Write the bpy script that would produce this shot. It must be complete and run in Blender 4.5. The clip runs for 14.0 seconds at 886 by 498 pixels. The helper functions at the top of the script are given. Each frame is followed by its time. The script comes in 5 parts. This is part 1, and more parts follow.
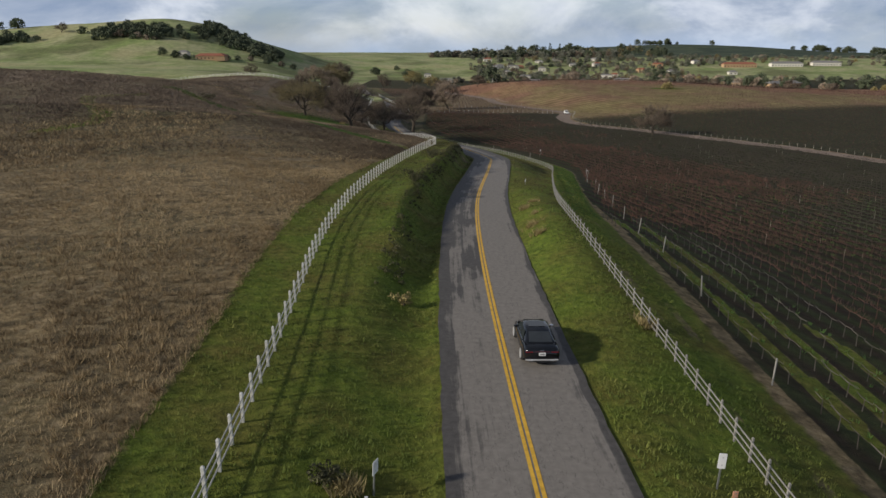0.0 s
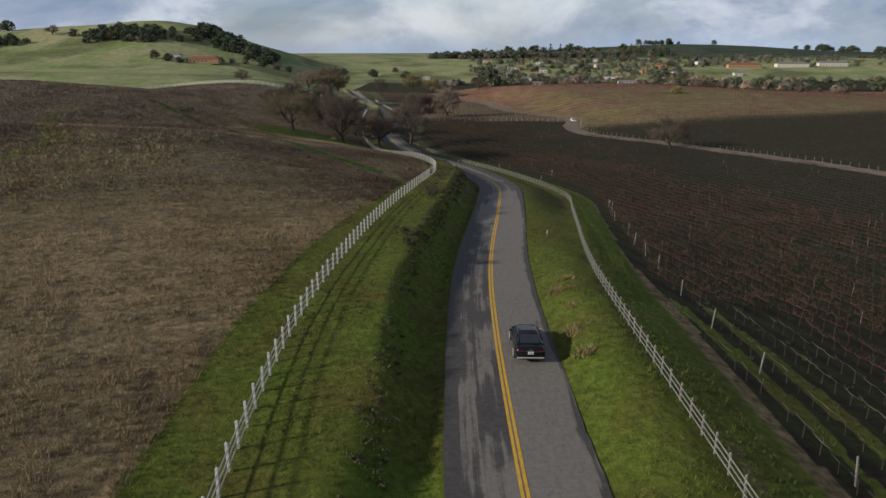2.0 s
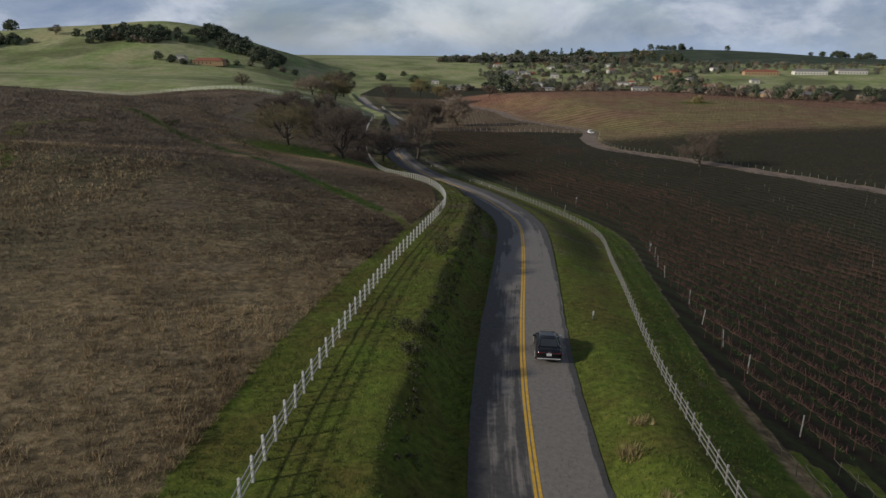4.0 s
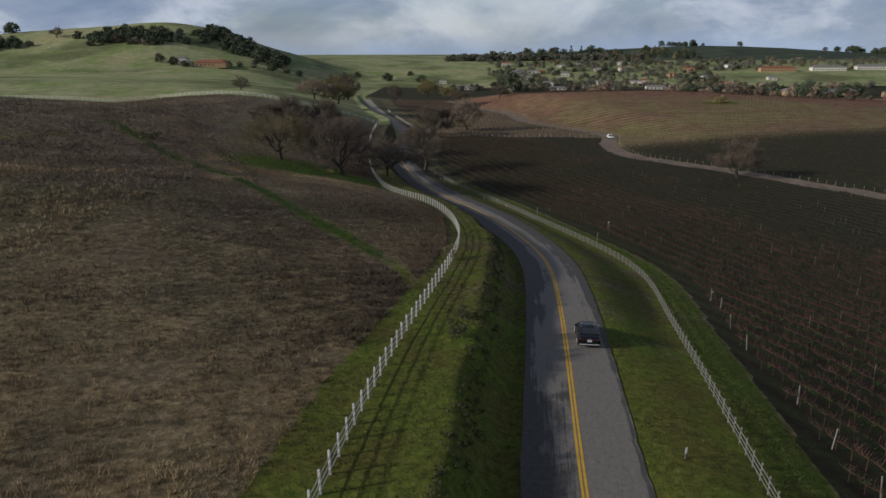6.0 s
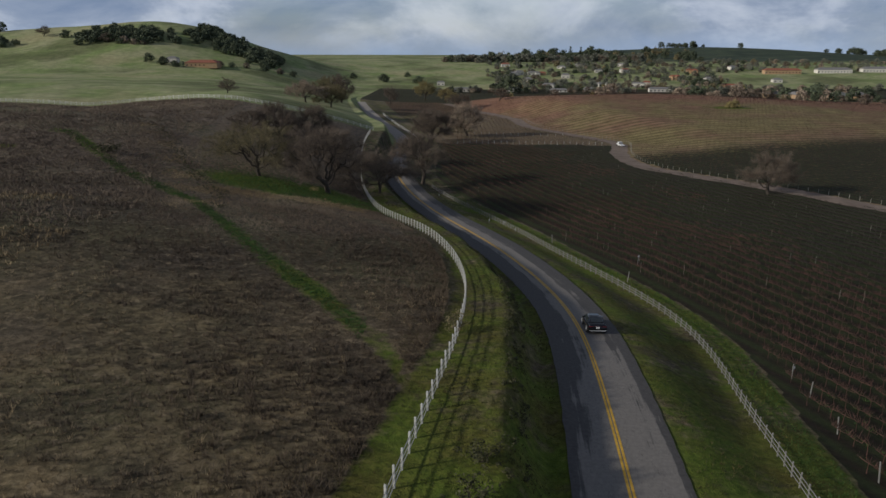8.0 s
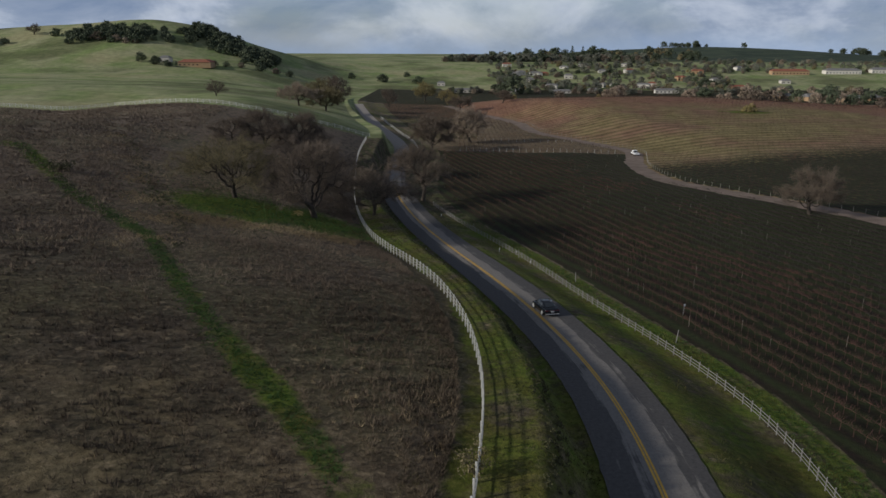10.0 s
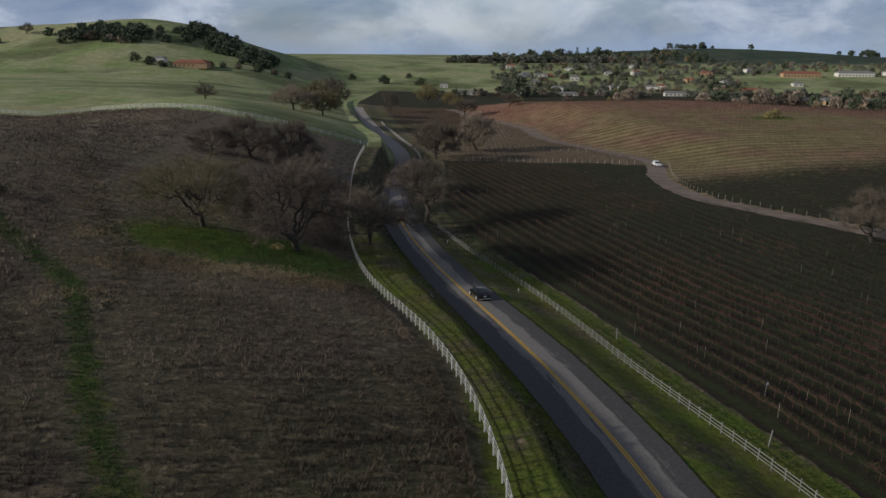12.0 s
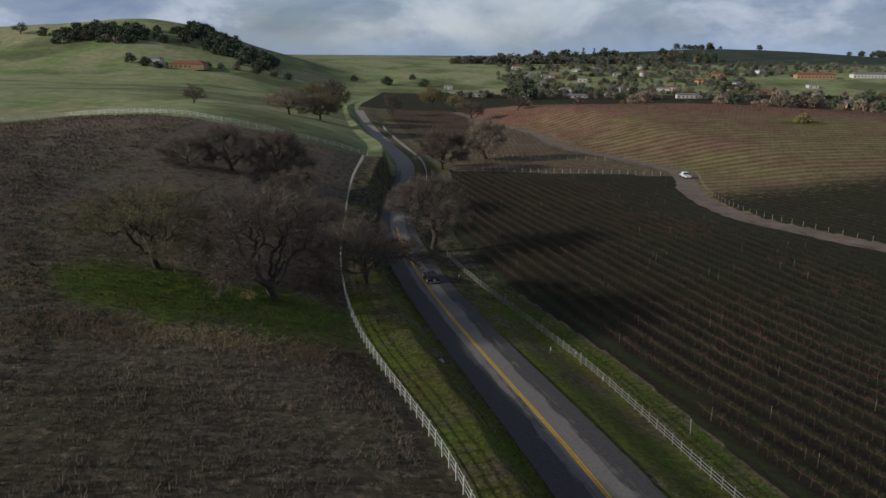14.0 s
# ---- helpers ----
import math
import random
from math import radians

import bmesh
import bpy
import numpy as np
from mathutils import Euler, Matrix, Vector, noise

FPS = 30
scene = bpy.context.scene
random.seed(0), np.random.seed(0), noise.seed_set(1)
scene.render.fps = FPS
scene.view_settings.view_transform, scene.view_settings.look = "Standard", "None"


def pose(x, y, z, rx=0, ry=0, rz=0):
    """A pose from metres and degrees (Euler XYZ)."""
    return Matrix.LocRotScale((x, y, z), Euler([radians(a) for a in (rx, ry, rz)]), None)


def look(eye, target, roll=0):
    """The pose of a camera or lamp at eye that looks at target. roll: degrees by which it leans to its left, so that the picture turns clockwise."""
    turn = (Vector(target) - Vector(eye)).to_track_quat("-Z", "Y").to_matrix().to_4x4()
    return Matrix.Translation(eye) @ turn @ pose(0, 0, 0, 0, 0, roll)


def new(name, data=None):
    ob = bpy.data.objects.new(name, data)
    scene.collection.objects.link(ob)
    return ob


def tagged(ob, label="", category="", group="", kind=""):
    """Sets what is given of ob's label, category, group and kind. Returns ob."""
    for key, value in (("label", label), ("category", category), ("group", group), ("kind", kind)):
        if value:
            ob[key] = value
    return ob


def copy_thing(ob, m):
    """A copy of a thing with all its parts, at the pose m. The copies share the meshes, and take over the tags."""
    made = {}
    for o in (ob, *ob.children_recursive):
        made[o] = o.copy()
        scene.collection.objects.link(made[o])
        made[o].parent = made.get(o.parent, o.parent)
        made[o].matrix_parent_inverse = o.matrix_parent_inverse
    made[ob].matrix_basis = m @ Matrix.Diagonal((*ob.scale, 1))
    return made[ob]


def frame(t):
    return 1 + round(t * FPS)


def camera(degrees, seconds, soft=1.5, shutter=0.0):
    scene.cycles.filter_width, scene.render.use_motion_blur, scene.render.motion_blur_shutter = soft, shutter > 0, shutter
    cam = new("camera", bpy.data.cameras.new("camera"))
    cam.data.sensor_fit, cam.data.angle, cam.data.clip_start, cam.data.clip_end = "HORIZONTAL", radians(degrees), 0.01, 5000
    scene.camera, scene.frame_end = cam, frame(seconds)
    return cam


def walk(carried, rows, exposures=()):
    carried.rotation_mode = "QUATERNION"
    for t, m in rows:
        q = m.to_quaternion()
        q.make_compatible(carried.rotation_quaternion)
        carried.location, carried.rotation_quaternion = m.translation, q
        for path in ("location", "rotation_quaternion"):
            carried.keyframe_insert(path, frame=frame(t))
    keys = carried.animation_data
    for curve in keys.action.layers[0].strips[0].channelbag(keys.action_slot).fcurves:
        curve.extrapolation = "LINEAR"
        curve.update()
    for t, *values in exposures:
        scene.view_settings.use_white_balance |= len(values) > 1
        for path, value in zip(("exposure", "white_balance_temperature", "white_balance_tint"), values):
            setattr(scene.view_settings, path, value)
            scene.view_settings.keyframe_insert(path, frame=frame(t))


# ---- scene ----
import collections

cam = camera(66.0, 14.0)
PATH = [
    (0, (1.564, -10.83, 15.206), (1.566, -8.907, 14.656), 0.1),
    (0.5, (1.57, -5.616, 15.891), (1.57, -3.695, 15.334), 0.1),
    (1, (1.46, -0.516, 16.48), (1.461, 1.405, 15.925), 0.0),
    (1.5, (1.303, 4.561, 17.095), (1.307, 6.483, 16.543), 0.0),
    (2, (1.249, 9.622, 17.755), (1.252, 11.545, 17.204), -0.1),
    (2.5, (1.097, 14.765, 18.401), (1.103, 16.687, 17.851), -0.0),
    (3, (0.933, 19.895, 18.961), (0.942, 21.818, 18.411), 0.0),
    (3.2, (0.905, 21.936, 19.042), (0.911, 23.861, 18.5), 0.3),
    (5.3, (-0.003, 43.455, 20.374), (-0.045, 45.377, 19.824), -0.0),
    (5.5, (-0.084, 45.527, 20.406), (-0.127, 47.449, 19.857), 0.0),
    (6, (-0.237, 50.769, 20.551), (-0.278, 52.692, 20.002), -0.1),
    (6.5, (-0.462, 56.066, 20.687), (-0.501, 57.989, 20.137), 0.0),
    (7, (-0.687, 61.331, 20.798), (-0.724, 63.253, 20.248), 0.0),
    (7.5, (-0.938, 66.457, 20.881), (-0.973, 68.38, 20.332), 0.1),
    (8, (-1.236, 71.604, 20.983), (-1.268, 73.527, 20.435), 0.1),
    (8.2, (-1.375, 73.68, 21.015), (-1.405, 75.603, 20.467), 0.1),
    (10.3, (-2.518, 94.841, 21.998), (-2.548, 96.763, 21.447), 0.3),
    (10.5, (-2.626, 96.981, 22.021), (-2.656, 98.904, 21.471), 0.4),
    (11, (-2.931, 102.449, 22.049), (-2.963, 104.372, 21.5), 0.4),
    (11.5, (-3.353, 107.897, 22.092), (-3.384, 109.82, 21.544), 0.4),
    (12, (-3.756, 113.453, 22.142), (-3.79, 115.376, 21.593), 0.4),
    (12.5, (-4.111, 119.025, 22.14), (-4.146, 120.948, 21.592), 0.3),
    (13, (-4.505, 124.582, 22.109), (-4.544, 126.505, 21.562), 0.4),
    (13.5, (-4.971, 130.204, 22.031), (-5.013, 132.127, 21.483), 0.4),
    (14, (-5.449, 135.781, 21.97), (-5.492, 137.705, 21.423), 0.4),
]
# the exposure falls and cools as the flight leaves the sunlit stretch
walk(cam, [(t, look(e, g, r)) for t, e, g, r in PATH],
     [(0, 0.2, 6350, 10), (3, -0.08, 6250, 10), (6.5, -0.25, 6050, 10), (14, -0.29, 5950, 10)])

# ---- world and light ----
SUN_AZ, SUN_EL = 253.0, 20.5     # compass degrees of the sun from +y towards +x, and its height
world = bpy.data.worlds.new("sky")
scene.world = world
world.use_nodes = True
wn, wl = world.node_tree.nodes, world.node_tree.links
wn.clear()


def node(tree, kind, **values):
    n = tree.nodes.new(kind)
    for key, value in values.items():
        n.inputs[key.replace("_", " ")].default_value = value
    return n


def ramp_of(tree, source, stops):
    r = tree.nodes.new("ShaderNodeValToRGB")
    while len(r.color_ramp.elements) < len(stops):
        r.color_ramp.elements.new(0.5)
    for e, (p, c) in zip(r.color_ramp.elements, stops):
        e.position, e.color = p, (*c, 1)
    tree.links.new(source, r.inputs["Fac"])
    return r.outputs["Color"]


def mixed(tree, fac, a, b):
    m = tree.nodes.new("ShaderNodeMix")
    m.data_type = "RGBA"
    for sock, value in ((0, fac), (6, a), (7, b)):
        if isinstance(value, (int, float)):
            m.inputs[sock].default_value = value
        elif isinstance(value, tuple):
            m.inputs[sock].default_value = (*value, 1)
        else:
            tree.links.new(value, m.inputs[sock])
    return m.outputs[2]


def math_of(tree, op, a, b=0.0, clamp=False):
    m = tree.nodes.new("ShaderNodeMath")
    m.operation, m.use_clamp = op, clamp
    for i, value in enumerate((a, b)):
        if isinstance(value, (int, float)):
            m.inputs[i].default_value = value
        else:
            tree.links.new(value, m.inputs[i])
    return m.outputs[0]


def build_sky():
    """Nishita sky behind a layer of broken stratus."""
    t = world.node_tree
    sky = t.nodes.new("ShaderNodeTexSky")
    sky.sky_type, sky.sun_disc = "NISHITA", False
    sky.sun_elevation, sky.sun_rotation = radians(SUN_EL), radians(SUN_AZ)
    co = t.nodes.new("ShaderNodeTexCoord")
    sep = t.nodes.new("ShaderNodeSeparateXYZ")
    t.links.new(co.outputs["Generated"], sep.inputs[0])
    height = math_of(t, "MAXIMUM", sep.outputs["Z"], 0.0)
    comb = t.nodes.new("ShaderNodeCombineXYZ")
    t.links.new(sep.outputs["X"], comb.inputs[0])
    t.links.new(sep.outputs["Y"], comb.inputs[1])
    t.links.new(math_of(t, "MULTIPLY", height, 2.1), comb.inputs[2])
    big = node(t, "ShaderNodeTexNoise", Scale=2.2, Detail=8.0, Roughness=0.55)
    t.links.new(comb.outputs[0], big.inputs["Vector"])
    small = node(t, "ShaderNodeTexNoise", Scale=5.0, Detail=9.0, Roughness=0.58, Distortion=0.25)
    t.links.new(comb.outputs[0], small.inputs["Vector"])
    cover = ramp_of(t, big.outputs["Fac"], [(0.30, (0.45,) * 3), (0.5, (1, 1, 1))])
    shade = ramp_of(t, small.outputs["Fac"], [(0.34, (1.9, 2.5, 3.6)), (0.47, (3.1, 3.6, 4.5)), (0.54, (4.6, 5.0, 5.7)), (0.66, (6.4, 6.6, 7.0))])
    low = ramp_of(t, height, [(0.0, (0.8,) * 3), (0.035, (0, 0, 0))])
    clouds = mixed(t, low, shade, (3.3, 4.2, 5.6))
    # the cloud deck is thicker and greyer overhead than towards the horizon
    thick = ramp_of(t, height, [(0.10, (1, 1, 1)), (0.45, (0.34, 0.34, 0.36))])
    deck = t.nodes.new("ShaderNodeMix")
    deck.data_type, deck.blend_type = "RGBA", "MULTIPLY"
    deck.inputs[0].default_value = 1.0
    t.links.new(clouds, deck.inputs[6])
    t.links.new(thick, deck.inputs[7])
    out = mixed(t, cover, sky.outputs["Color"], deck.outputs[2])
    bg = node(t, "ShaderNodeBackground", Strength=0.112)
    t.links.new(out, bg.inputs["Color"])
    end = t.nodes.new("ShaderNodeOutputWorld")
    t.links.new(bg.outputs[0], end.inputs[0])


build_sky()
sun = new("sun", bpy.data.lights.new("sun", "SUN"))
sun.data.energy, sun.data.angle, sun.data.color = 3.4, radians(3.0), (1.0, 0.90, 0.74)
a, e = radians(SUN_AZ), radians(SUN_EL)
sun.matrix_world = look((0, 0, 0), (-math.sin(a) * math.cos(e), -math.cos(a) * math.cos(e), -math.sin(e)))

# ---- plan of the land: lines along y ----
KY = np.array([-60, -10, 25, 50, 75, 100, 125, 150, 180, 210, 240, 270, 310, 368, 411, 510, 700.0])
ROAD_X = np.array([6.3, 5.88, 5.11, 5.14, 6.27, 8.86, 11.36, 12.08, 6.35, -1.8, -10.13, -17.17, -21, -24, -34, -58, -85])
ROAD_Z = np.array([0, -0.38, -0.78, -1.27, -2.42, -3.89, -5.49, -8.1, -9.87, -12.27, -13.93, -14.01, -14, -14, -13.5, -11, -15])
LEFT_X = np.array([-5.8, -6.54, -7.6, -8.65, -7.35, -4.9, -1.1, -0.2, -6, -16.6, -24.15, -28.57, -33, -36.5, -46, -68, -95])
LEFT_Z = np.array([-0.5, -0.45, -0.3, 0.1, -0.3, -1.5, -2.6, -4.9, -7.25, -10.4, -10.8, -11.8, -9.6, -8.4, -9.5, -9, -14])
RIGHT_X = np.array([14, 14.56, 14.47, 14, 16.04, 19.62, 23.69, 26.02, 17.46, 10.64, -0.16, -9.54, -12, -14, -23, -45, -70])
RIGHT_Z = np.array([-2, -1.53, -1.15, -0.2, -2.4, -4.72, -7.98, -10.6, -11.56, -14.03, -15.03, -15.18, -15, -15, -14.5, -12.5, -16])
RISE = np.array([2, 2.6, 3, 2.35, 2.2, 3, 5.3, 11, 11.2, 17.7, 22.1, 24, 23.2, 22.4, 20, 14, 15])


def spline(values):
    n, h, k, v = len(KY), np.diff(KY), KY, values
    A, b = np.eye(n), np.zeros(n)
    for i in range(1, n - 1):
        A[i, i - 1], A[i, i], A[i, i + 1] = h[i - 1], 2 * (h[i - 1] + h[i]), h[i]
        b[i] = 6 * ((v[i + 1] - v[i]) / h[i] - (v[i] - v[i - 1]) / h[i - 1])
    m = np.linalg.solve(A, b)

    def at(y):
        q = np.clip(np.asarray(y, float), k[0], k[-1])
        i = np.clip(np.searchsorted(k, q) - 1, 0, n - 2)
        d = q - k[i]
        s = (v[i + 1] - v[i]) / h[i] - h[i] * (2 * m[i] + m[i + 1]) / 6
        return v[i] + s * d + m[i] / 2 * d ** 2 + (m[i + 1] - m[i]) / (6 * h[i]) * d ** 3
    return at


road_x, road_z, left_x, left_z, right_x, right_z, rise = map(spline, (ROAD_X, ROAD_Z, LEFT_X, LEFT_Z, RIGHT_X, RIGHT_Z, RISE))


def half_width(y):
    return 3.7 + 0.35 * np.clip((np.asarray(y, float) - 120) / 60, 0, 1) - 1.15 * np.clip((np.asarray(y, float) - 265) / 50, 0, 1)


def step(a, b, v):
    q = np.clip((v - a) / (b - a), 0, 1)
    return q * q * (3 - 2 * q)


def bump(x, y, cx, cy, sx, sy):
    return np.exp(-0.5 * (((x - cx) / sx) ** 2 + ((y - cy) / sy) ** 2))


def wave(x, y, size, seed=0.0):
    """Cheap smooth unevenness between -1 and 1."""
    x, y = x / size, y / size
    return (np.sin(x * 1.3 + y * 0.7 + seed) + np.sin(y * 1.7 - x * 0.6 + 2.1 * seed) + np.sin(x * 2.9 + 1.1 * y + 3 * seed) * 0.5) / 2.5


DIRT_Y = np.array([60, 120, 166, 196, 220, 246, 262, 279, 297, 318, 335, 352, 366, 385, 400, 421, 446, 470, 500, 515, 600])
DIRT_X = np.array([170, 146, 128, 116, 104, 92.5, 83, 69.5, 60.5, 59.3, 61.5, 66.5, 69, 60, 54, 38, 34.5, 34.5, 22.5, 15, -10])


def dirt_x(y):
    y = np.asarray(y, float)
    return sum(np.interp(y + o, DIRT_Y, DIRT_X) for o in (-9, -4.5, 0, 4.5, 9)) / 5


CROSS_X = np.array([-400, -210, -152, -132, -92, -74, -61, -48, -34.0])
CROSS_Y = np.array([366, 360, 354, 356, 338, 336, 339, 342, 348.0])


def cross_y(x):
    """The line of the fence across the top of the pasture."""
    return np.interp(x, CROSS_X, CROSS_Y)


def track_y(x):
    """The old green track that slants down the pasture to the fence."""
    return np.interp(x, [-90, -84.5, -66.4, -45.3, -34.5, -27.4, -18.2, -14.9, -6.7, -3], [229, 223, 203.5, 183.5, 164.8, 152.8, 140, 136, 123, 112])


def height(x, y):
    """Height of the land."""
    x, y = np.asarray(x, float), np.asarray(y, float)
    rx, rz, lx, lz, qx, qz, w = road_x(y), road_z(y), left_x(y), left_z(y), right_x(y), right_z(y), half_width(y)
    # left of the road: ditch, bank, then the field that climbs to the hill
    d = rx - w - x
    foot = np.interp(y, [20, 44], [6.0, 4.5])
    bank = step(0.9, foot, d + 0.5 * wave(x, y, 4.0, 1.0))
    span = np.maximum(rx - w - lx - foot, 0.5)
    hump = np.interp(y, [24, 46], [0.0, 0.25])
    left_in = rz - 0.12 - 0.22 * step(0, 0.9, d) + (lz + hump * (1 - np.clip((d - foot) / span, 0, 1)) - rz + 0.34) * bank
    dl = np.maximum(lx - x, 0)
    left_out = lz + rise(y) * (1 - np.exp(-dl / 60)) - 11 * step(45, 125, dl) * step(255, 310, y) * (1 - step(390, 480, y))
    left = np.where(x > lx, left_in, left_out)
    # right of the road: verge, then the vineyard that falls to the valley
    d2 = x - rx - w
    span2 = np.maximum(qx - rx - w, 1)
    k = np.clip(d2 / span2, 0, 1)
    right_in = rz - 0.1 + (qz - rz + 0.1) * step(0, 1, k) + 0.75 * np.sin(np.pi * k) * bump(0, y, 0, 55, 1, 25)
    dr = np.maximum(x - qx, 0)
    floor = np.interp(y, [-60, 40, 140, 250, 360, 500], [-11, -12, -13, -14, -15.5, -15])
    right_out = qz + (floor - qz) * (1 - np.exp(-dr / 35))
    right = np.where(x < qx, right_in, right_out)
    z = np.where(d > 0, left, np.where(d2 > 0, right, rz - 0.09))
    # vineyard hill, house hill and the far country
    z = z + 11.0 * bump(x, y, 118, 512, 112, 96) * step(-4, 50, x - dirt_x(y))
    far = step(560, 800, y)
    plain = -17 + 0 * y
    aside = (1 - step(-230, -105, x)) * (1 - step(980, 1250, y))
    z = z * (1 - far) + (np.maximum(z, plain) * aside + plain * (1 - aside)) * far
    z = z + 26 * step(820, 1250, y + 0.10 * x) + 10 * step(1250, 2200, y)
    z = z + 23 * bump(x, y, 610, 1800, 210, 200) + 7 * bump(x, y, 280, 1650, 140, 160) + 3 * bump(x, y, 950, 1850, 260, 200)
    z = z + 35 * bump(x, y, -345, 960, 84, 80) + 45 * bump(x, y, -550, 985, 150, 110) + 5 * bump(x, y, -300, 830, 120, 60)
    away = np.clip(np.abs(x - rx) / 25 - 0.5, 0, 1)
    z = z + away * (0.45 * wave(x, y, 22.0, 0.4) + 0.12 * wave(x, y, 6.0, 2.0))
    return z


def spot(x, y):
    return float(height(x, y))


# ---- meshes ----
def fast_mesh(name, verts, faces, smooth=False):
    """A mesh from arrays; all faces have the same number of corners."""
    me = bpy.data.meshes.new(name)
    verts, faces = np.asarray(verts, np.float32), np.asarray(faces, np.int32)
    k = faces.shape[1]
    me.vertices.add(len(verts))
    me.vertices.foreach_set("co", verts.ravel())
    me.loops.add(faces.size)
    me.loops.foreach_set("vertex_index", faces.ravel())
    me.polygons.add(len(faces))
    me.polygons.foreach_set("loop_start", np.arange(len(faces), dtype=np.int32) * k)
    me.polygons.foreach_set("use_smooth", np.full(len(faces), smooth))
    me.update(calc_edges=True)
    return me


def stamp(verts, faces, places, spin, size, lift=None):
    """The same little shape set down at many places: arrays of x y z, turn, scale."""
    v = np.asarray(verts, float)[None] * np.asarray(size, float).reshape(len(places), -1)[:, None, :]
    c, s = np.cos(spin)[:, None], np.sin(spin)[:, None]
    out = np.stack([v[..., 0] * c - v[..., 1] * s, v[..., 0] * s + v[..., 1] * c, v[..., 2]], -1) + np.asarray(places, float)[:, None]
    f = np.asarray(faces)[None] + (np.arange(len(places)) * v.shape[1])[:, None, None]
    return out.reshape(-1, 3), f.reshape(-1, np.asarray(faces).shape[1])


def object_of(name, me, material, parent=None, label="", at=None):
    ob = new(name, me)
    if material:
        me.materials.append(material)
    if at is not None:
        ob.matrix_basis = at
    if parent:
        ob.parent = parent
    if label:
        tagged(ob, label)
    return ob


def part(name, bm, material, parent=None, label="", smooth=False):
    me = bpy.data.meshes.new(name)
    bm.normal_update()
    bm.to_mesh(me)
    bm.free()
    if smooth:
        me.polygons.foreach_set("use_smooth", np.ones(len(me.polygons), bool))
    return object_of(name, me, material, parent, label)


def box(bm, x0, y0, z0, x1, y1, z1, bevel=0.0):
    """A box between two corners, added to bm, with its edges taken off."""
    made = bmesh.ops.create_cube(bm, size=1, matrix=Matrix.LocRotScale(((x0 + x1) / 2, (y0 + y1) / 2, (z0 + z1) / 2), None, (x1 - x0, y1 - y0, z1 - z0)))
    if bevel:
        edges = list({e for v in made["verts"] for e in v.link_edges})
        bmesh.ops.bevel(bm, geom=edges, offset=bevel, segments=1, affect="EDGES")


def empty(name, m, **tags):
    ob = new(name)
    ob.empty_display_size = 0.2
    ob.matrix_basis = m
    return tagged(ob, **tags)


# ---- materials ----
def surface(name, stops, scale=1.0, rough=0.8, detail=6.0, bumpy=0.0, bump_scale=None, metal=0.0, second=None, random_tint=0.0, space="Object", coat=0.0):
    """A material whose colour runs over noise of two sizes, with fine relief."""
    m = bpy.data.materials.new(name)
    m.use_nodes = True
    t = m.node_tree
    b = t.nodes["Principled BSDF"]
    co = t.nodes.new("ShaderNodeTexCoord")
    n1 = node(t, "ShaderNodeTexNoise", Scale=scale, Detail=detail, Roughness=0.65)
    t.links.new(co.outputs[space], n1.inputs["Vector"])
    colour = ramp_of(t, n1.outputs["Fac"], stops)
    if second:
        n2 = node(t, "ShaderNodeTexNoise", Scale=second[0], Detail=4.0, Roughness=0.6)
        t.links.new(co.outputs[space], n2.inputs["Vector"])
        patch = ramp_of(t, n2.outputs["Fac"], [(second[1], (0, 0, 0)), (second[2], (1, 1, 1))])
        colour = mixed(t, patch, colour, second[3])
    if random_tint:
        info = t.nodes.new("ShaderNodeObjectInfo")
        hsv = node(t, "ShaderNodeHueSaturation")
        t.links.new(math_of(t, "ADD", math_of(t, "MULTIPLY", info.outputs["Random"], random_tint), 1 - random_tint / 2), hsv.inputs["Value"])
        t.links.new(colour, hsv.inputs["Color"])
        colour = hsv.outputs["Color"]
    t.links.new(colour, b.inputs["Base Color"])
    b.inputs["Roughness"].default_value = rough
    b.inputs["Metallic"].default_value = metal
    b.inputs["Coat Weight"].default_value = coat
    if bumpy:
        n3 = node(t, "ShaderNodeTexNoise", Scale=bump_scale or scale * 4, Detail=5.0)
        t.links.new(co.outputs[space], n3.inputs["Vector"])
        bp = node(t, "ShaderNodeBump", Strength=bumpy, Distance=0.05)
        t.links.new(n3.outputs["Fac"], bp.inputs["Height"])
        t.links.new(bp.outputs[0], b.inputs["Normal"])
    return m


def island_tint(m, amount):
    """Each loose piece of a joined mesh a little lighter or darker."""
    t = m.node_tree
    b = t.nodes["Principled BSDF"]
    link = b.inputs["Base Color"].links[0]
    geo = t.nodes.new("ShaderNodeNewGeometry")
    hsv = node(t, "ShaderNodeHueSaturation")
    t.links.new(math_of(t, "ADD", math_of(t, "MULTIPLY", geo.outputs["Random Per Island"], amount), 1 - amount / 2), hsv.inputs["Value"])
    t.links.new(link.from_socket, hsv.inputs["Color"])
    t.links.new(hsv.outputs["Color"], b.inputs["Base Color"])
    return m


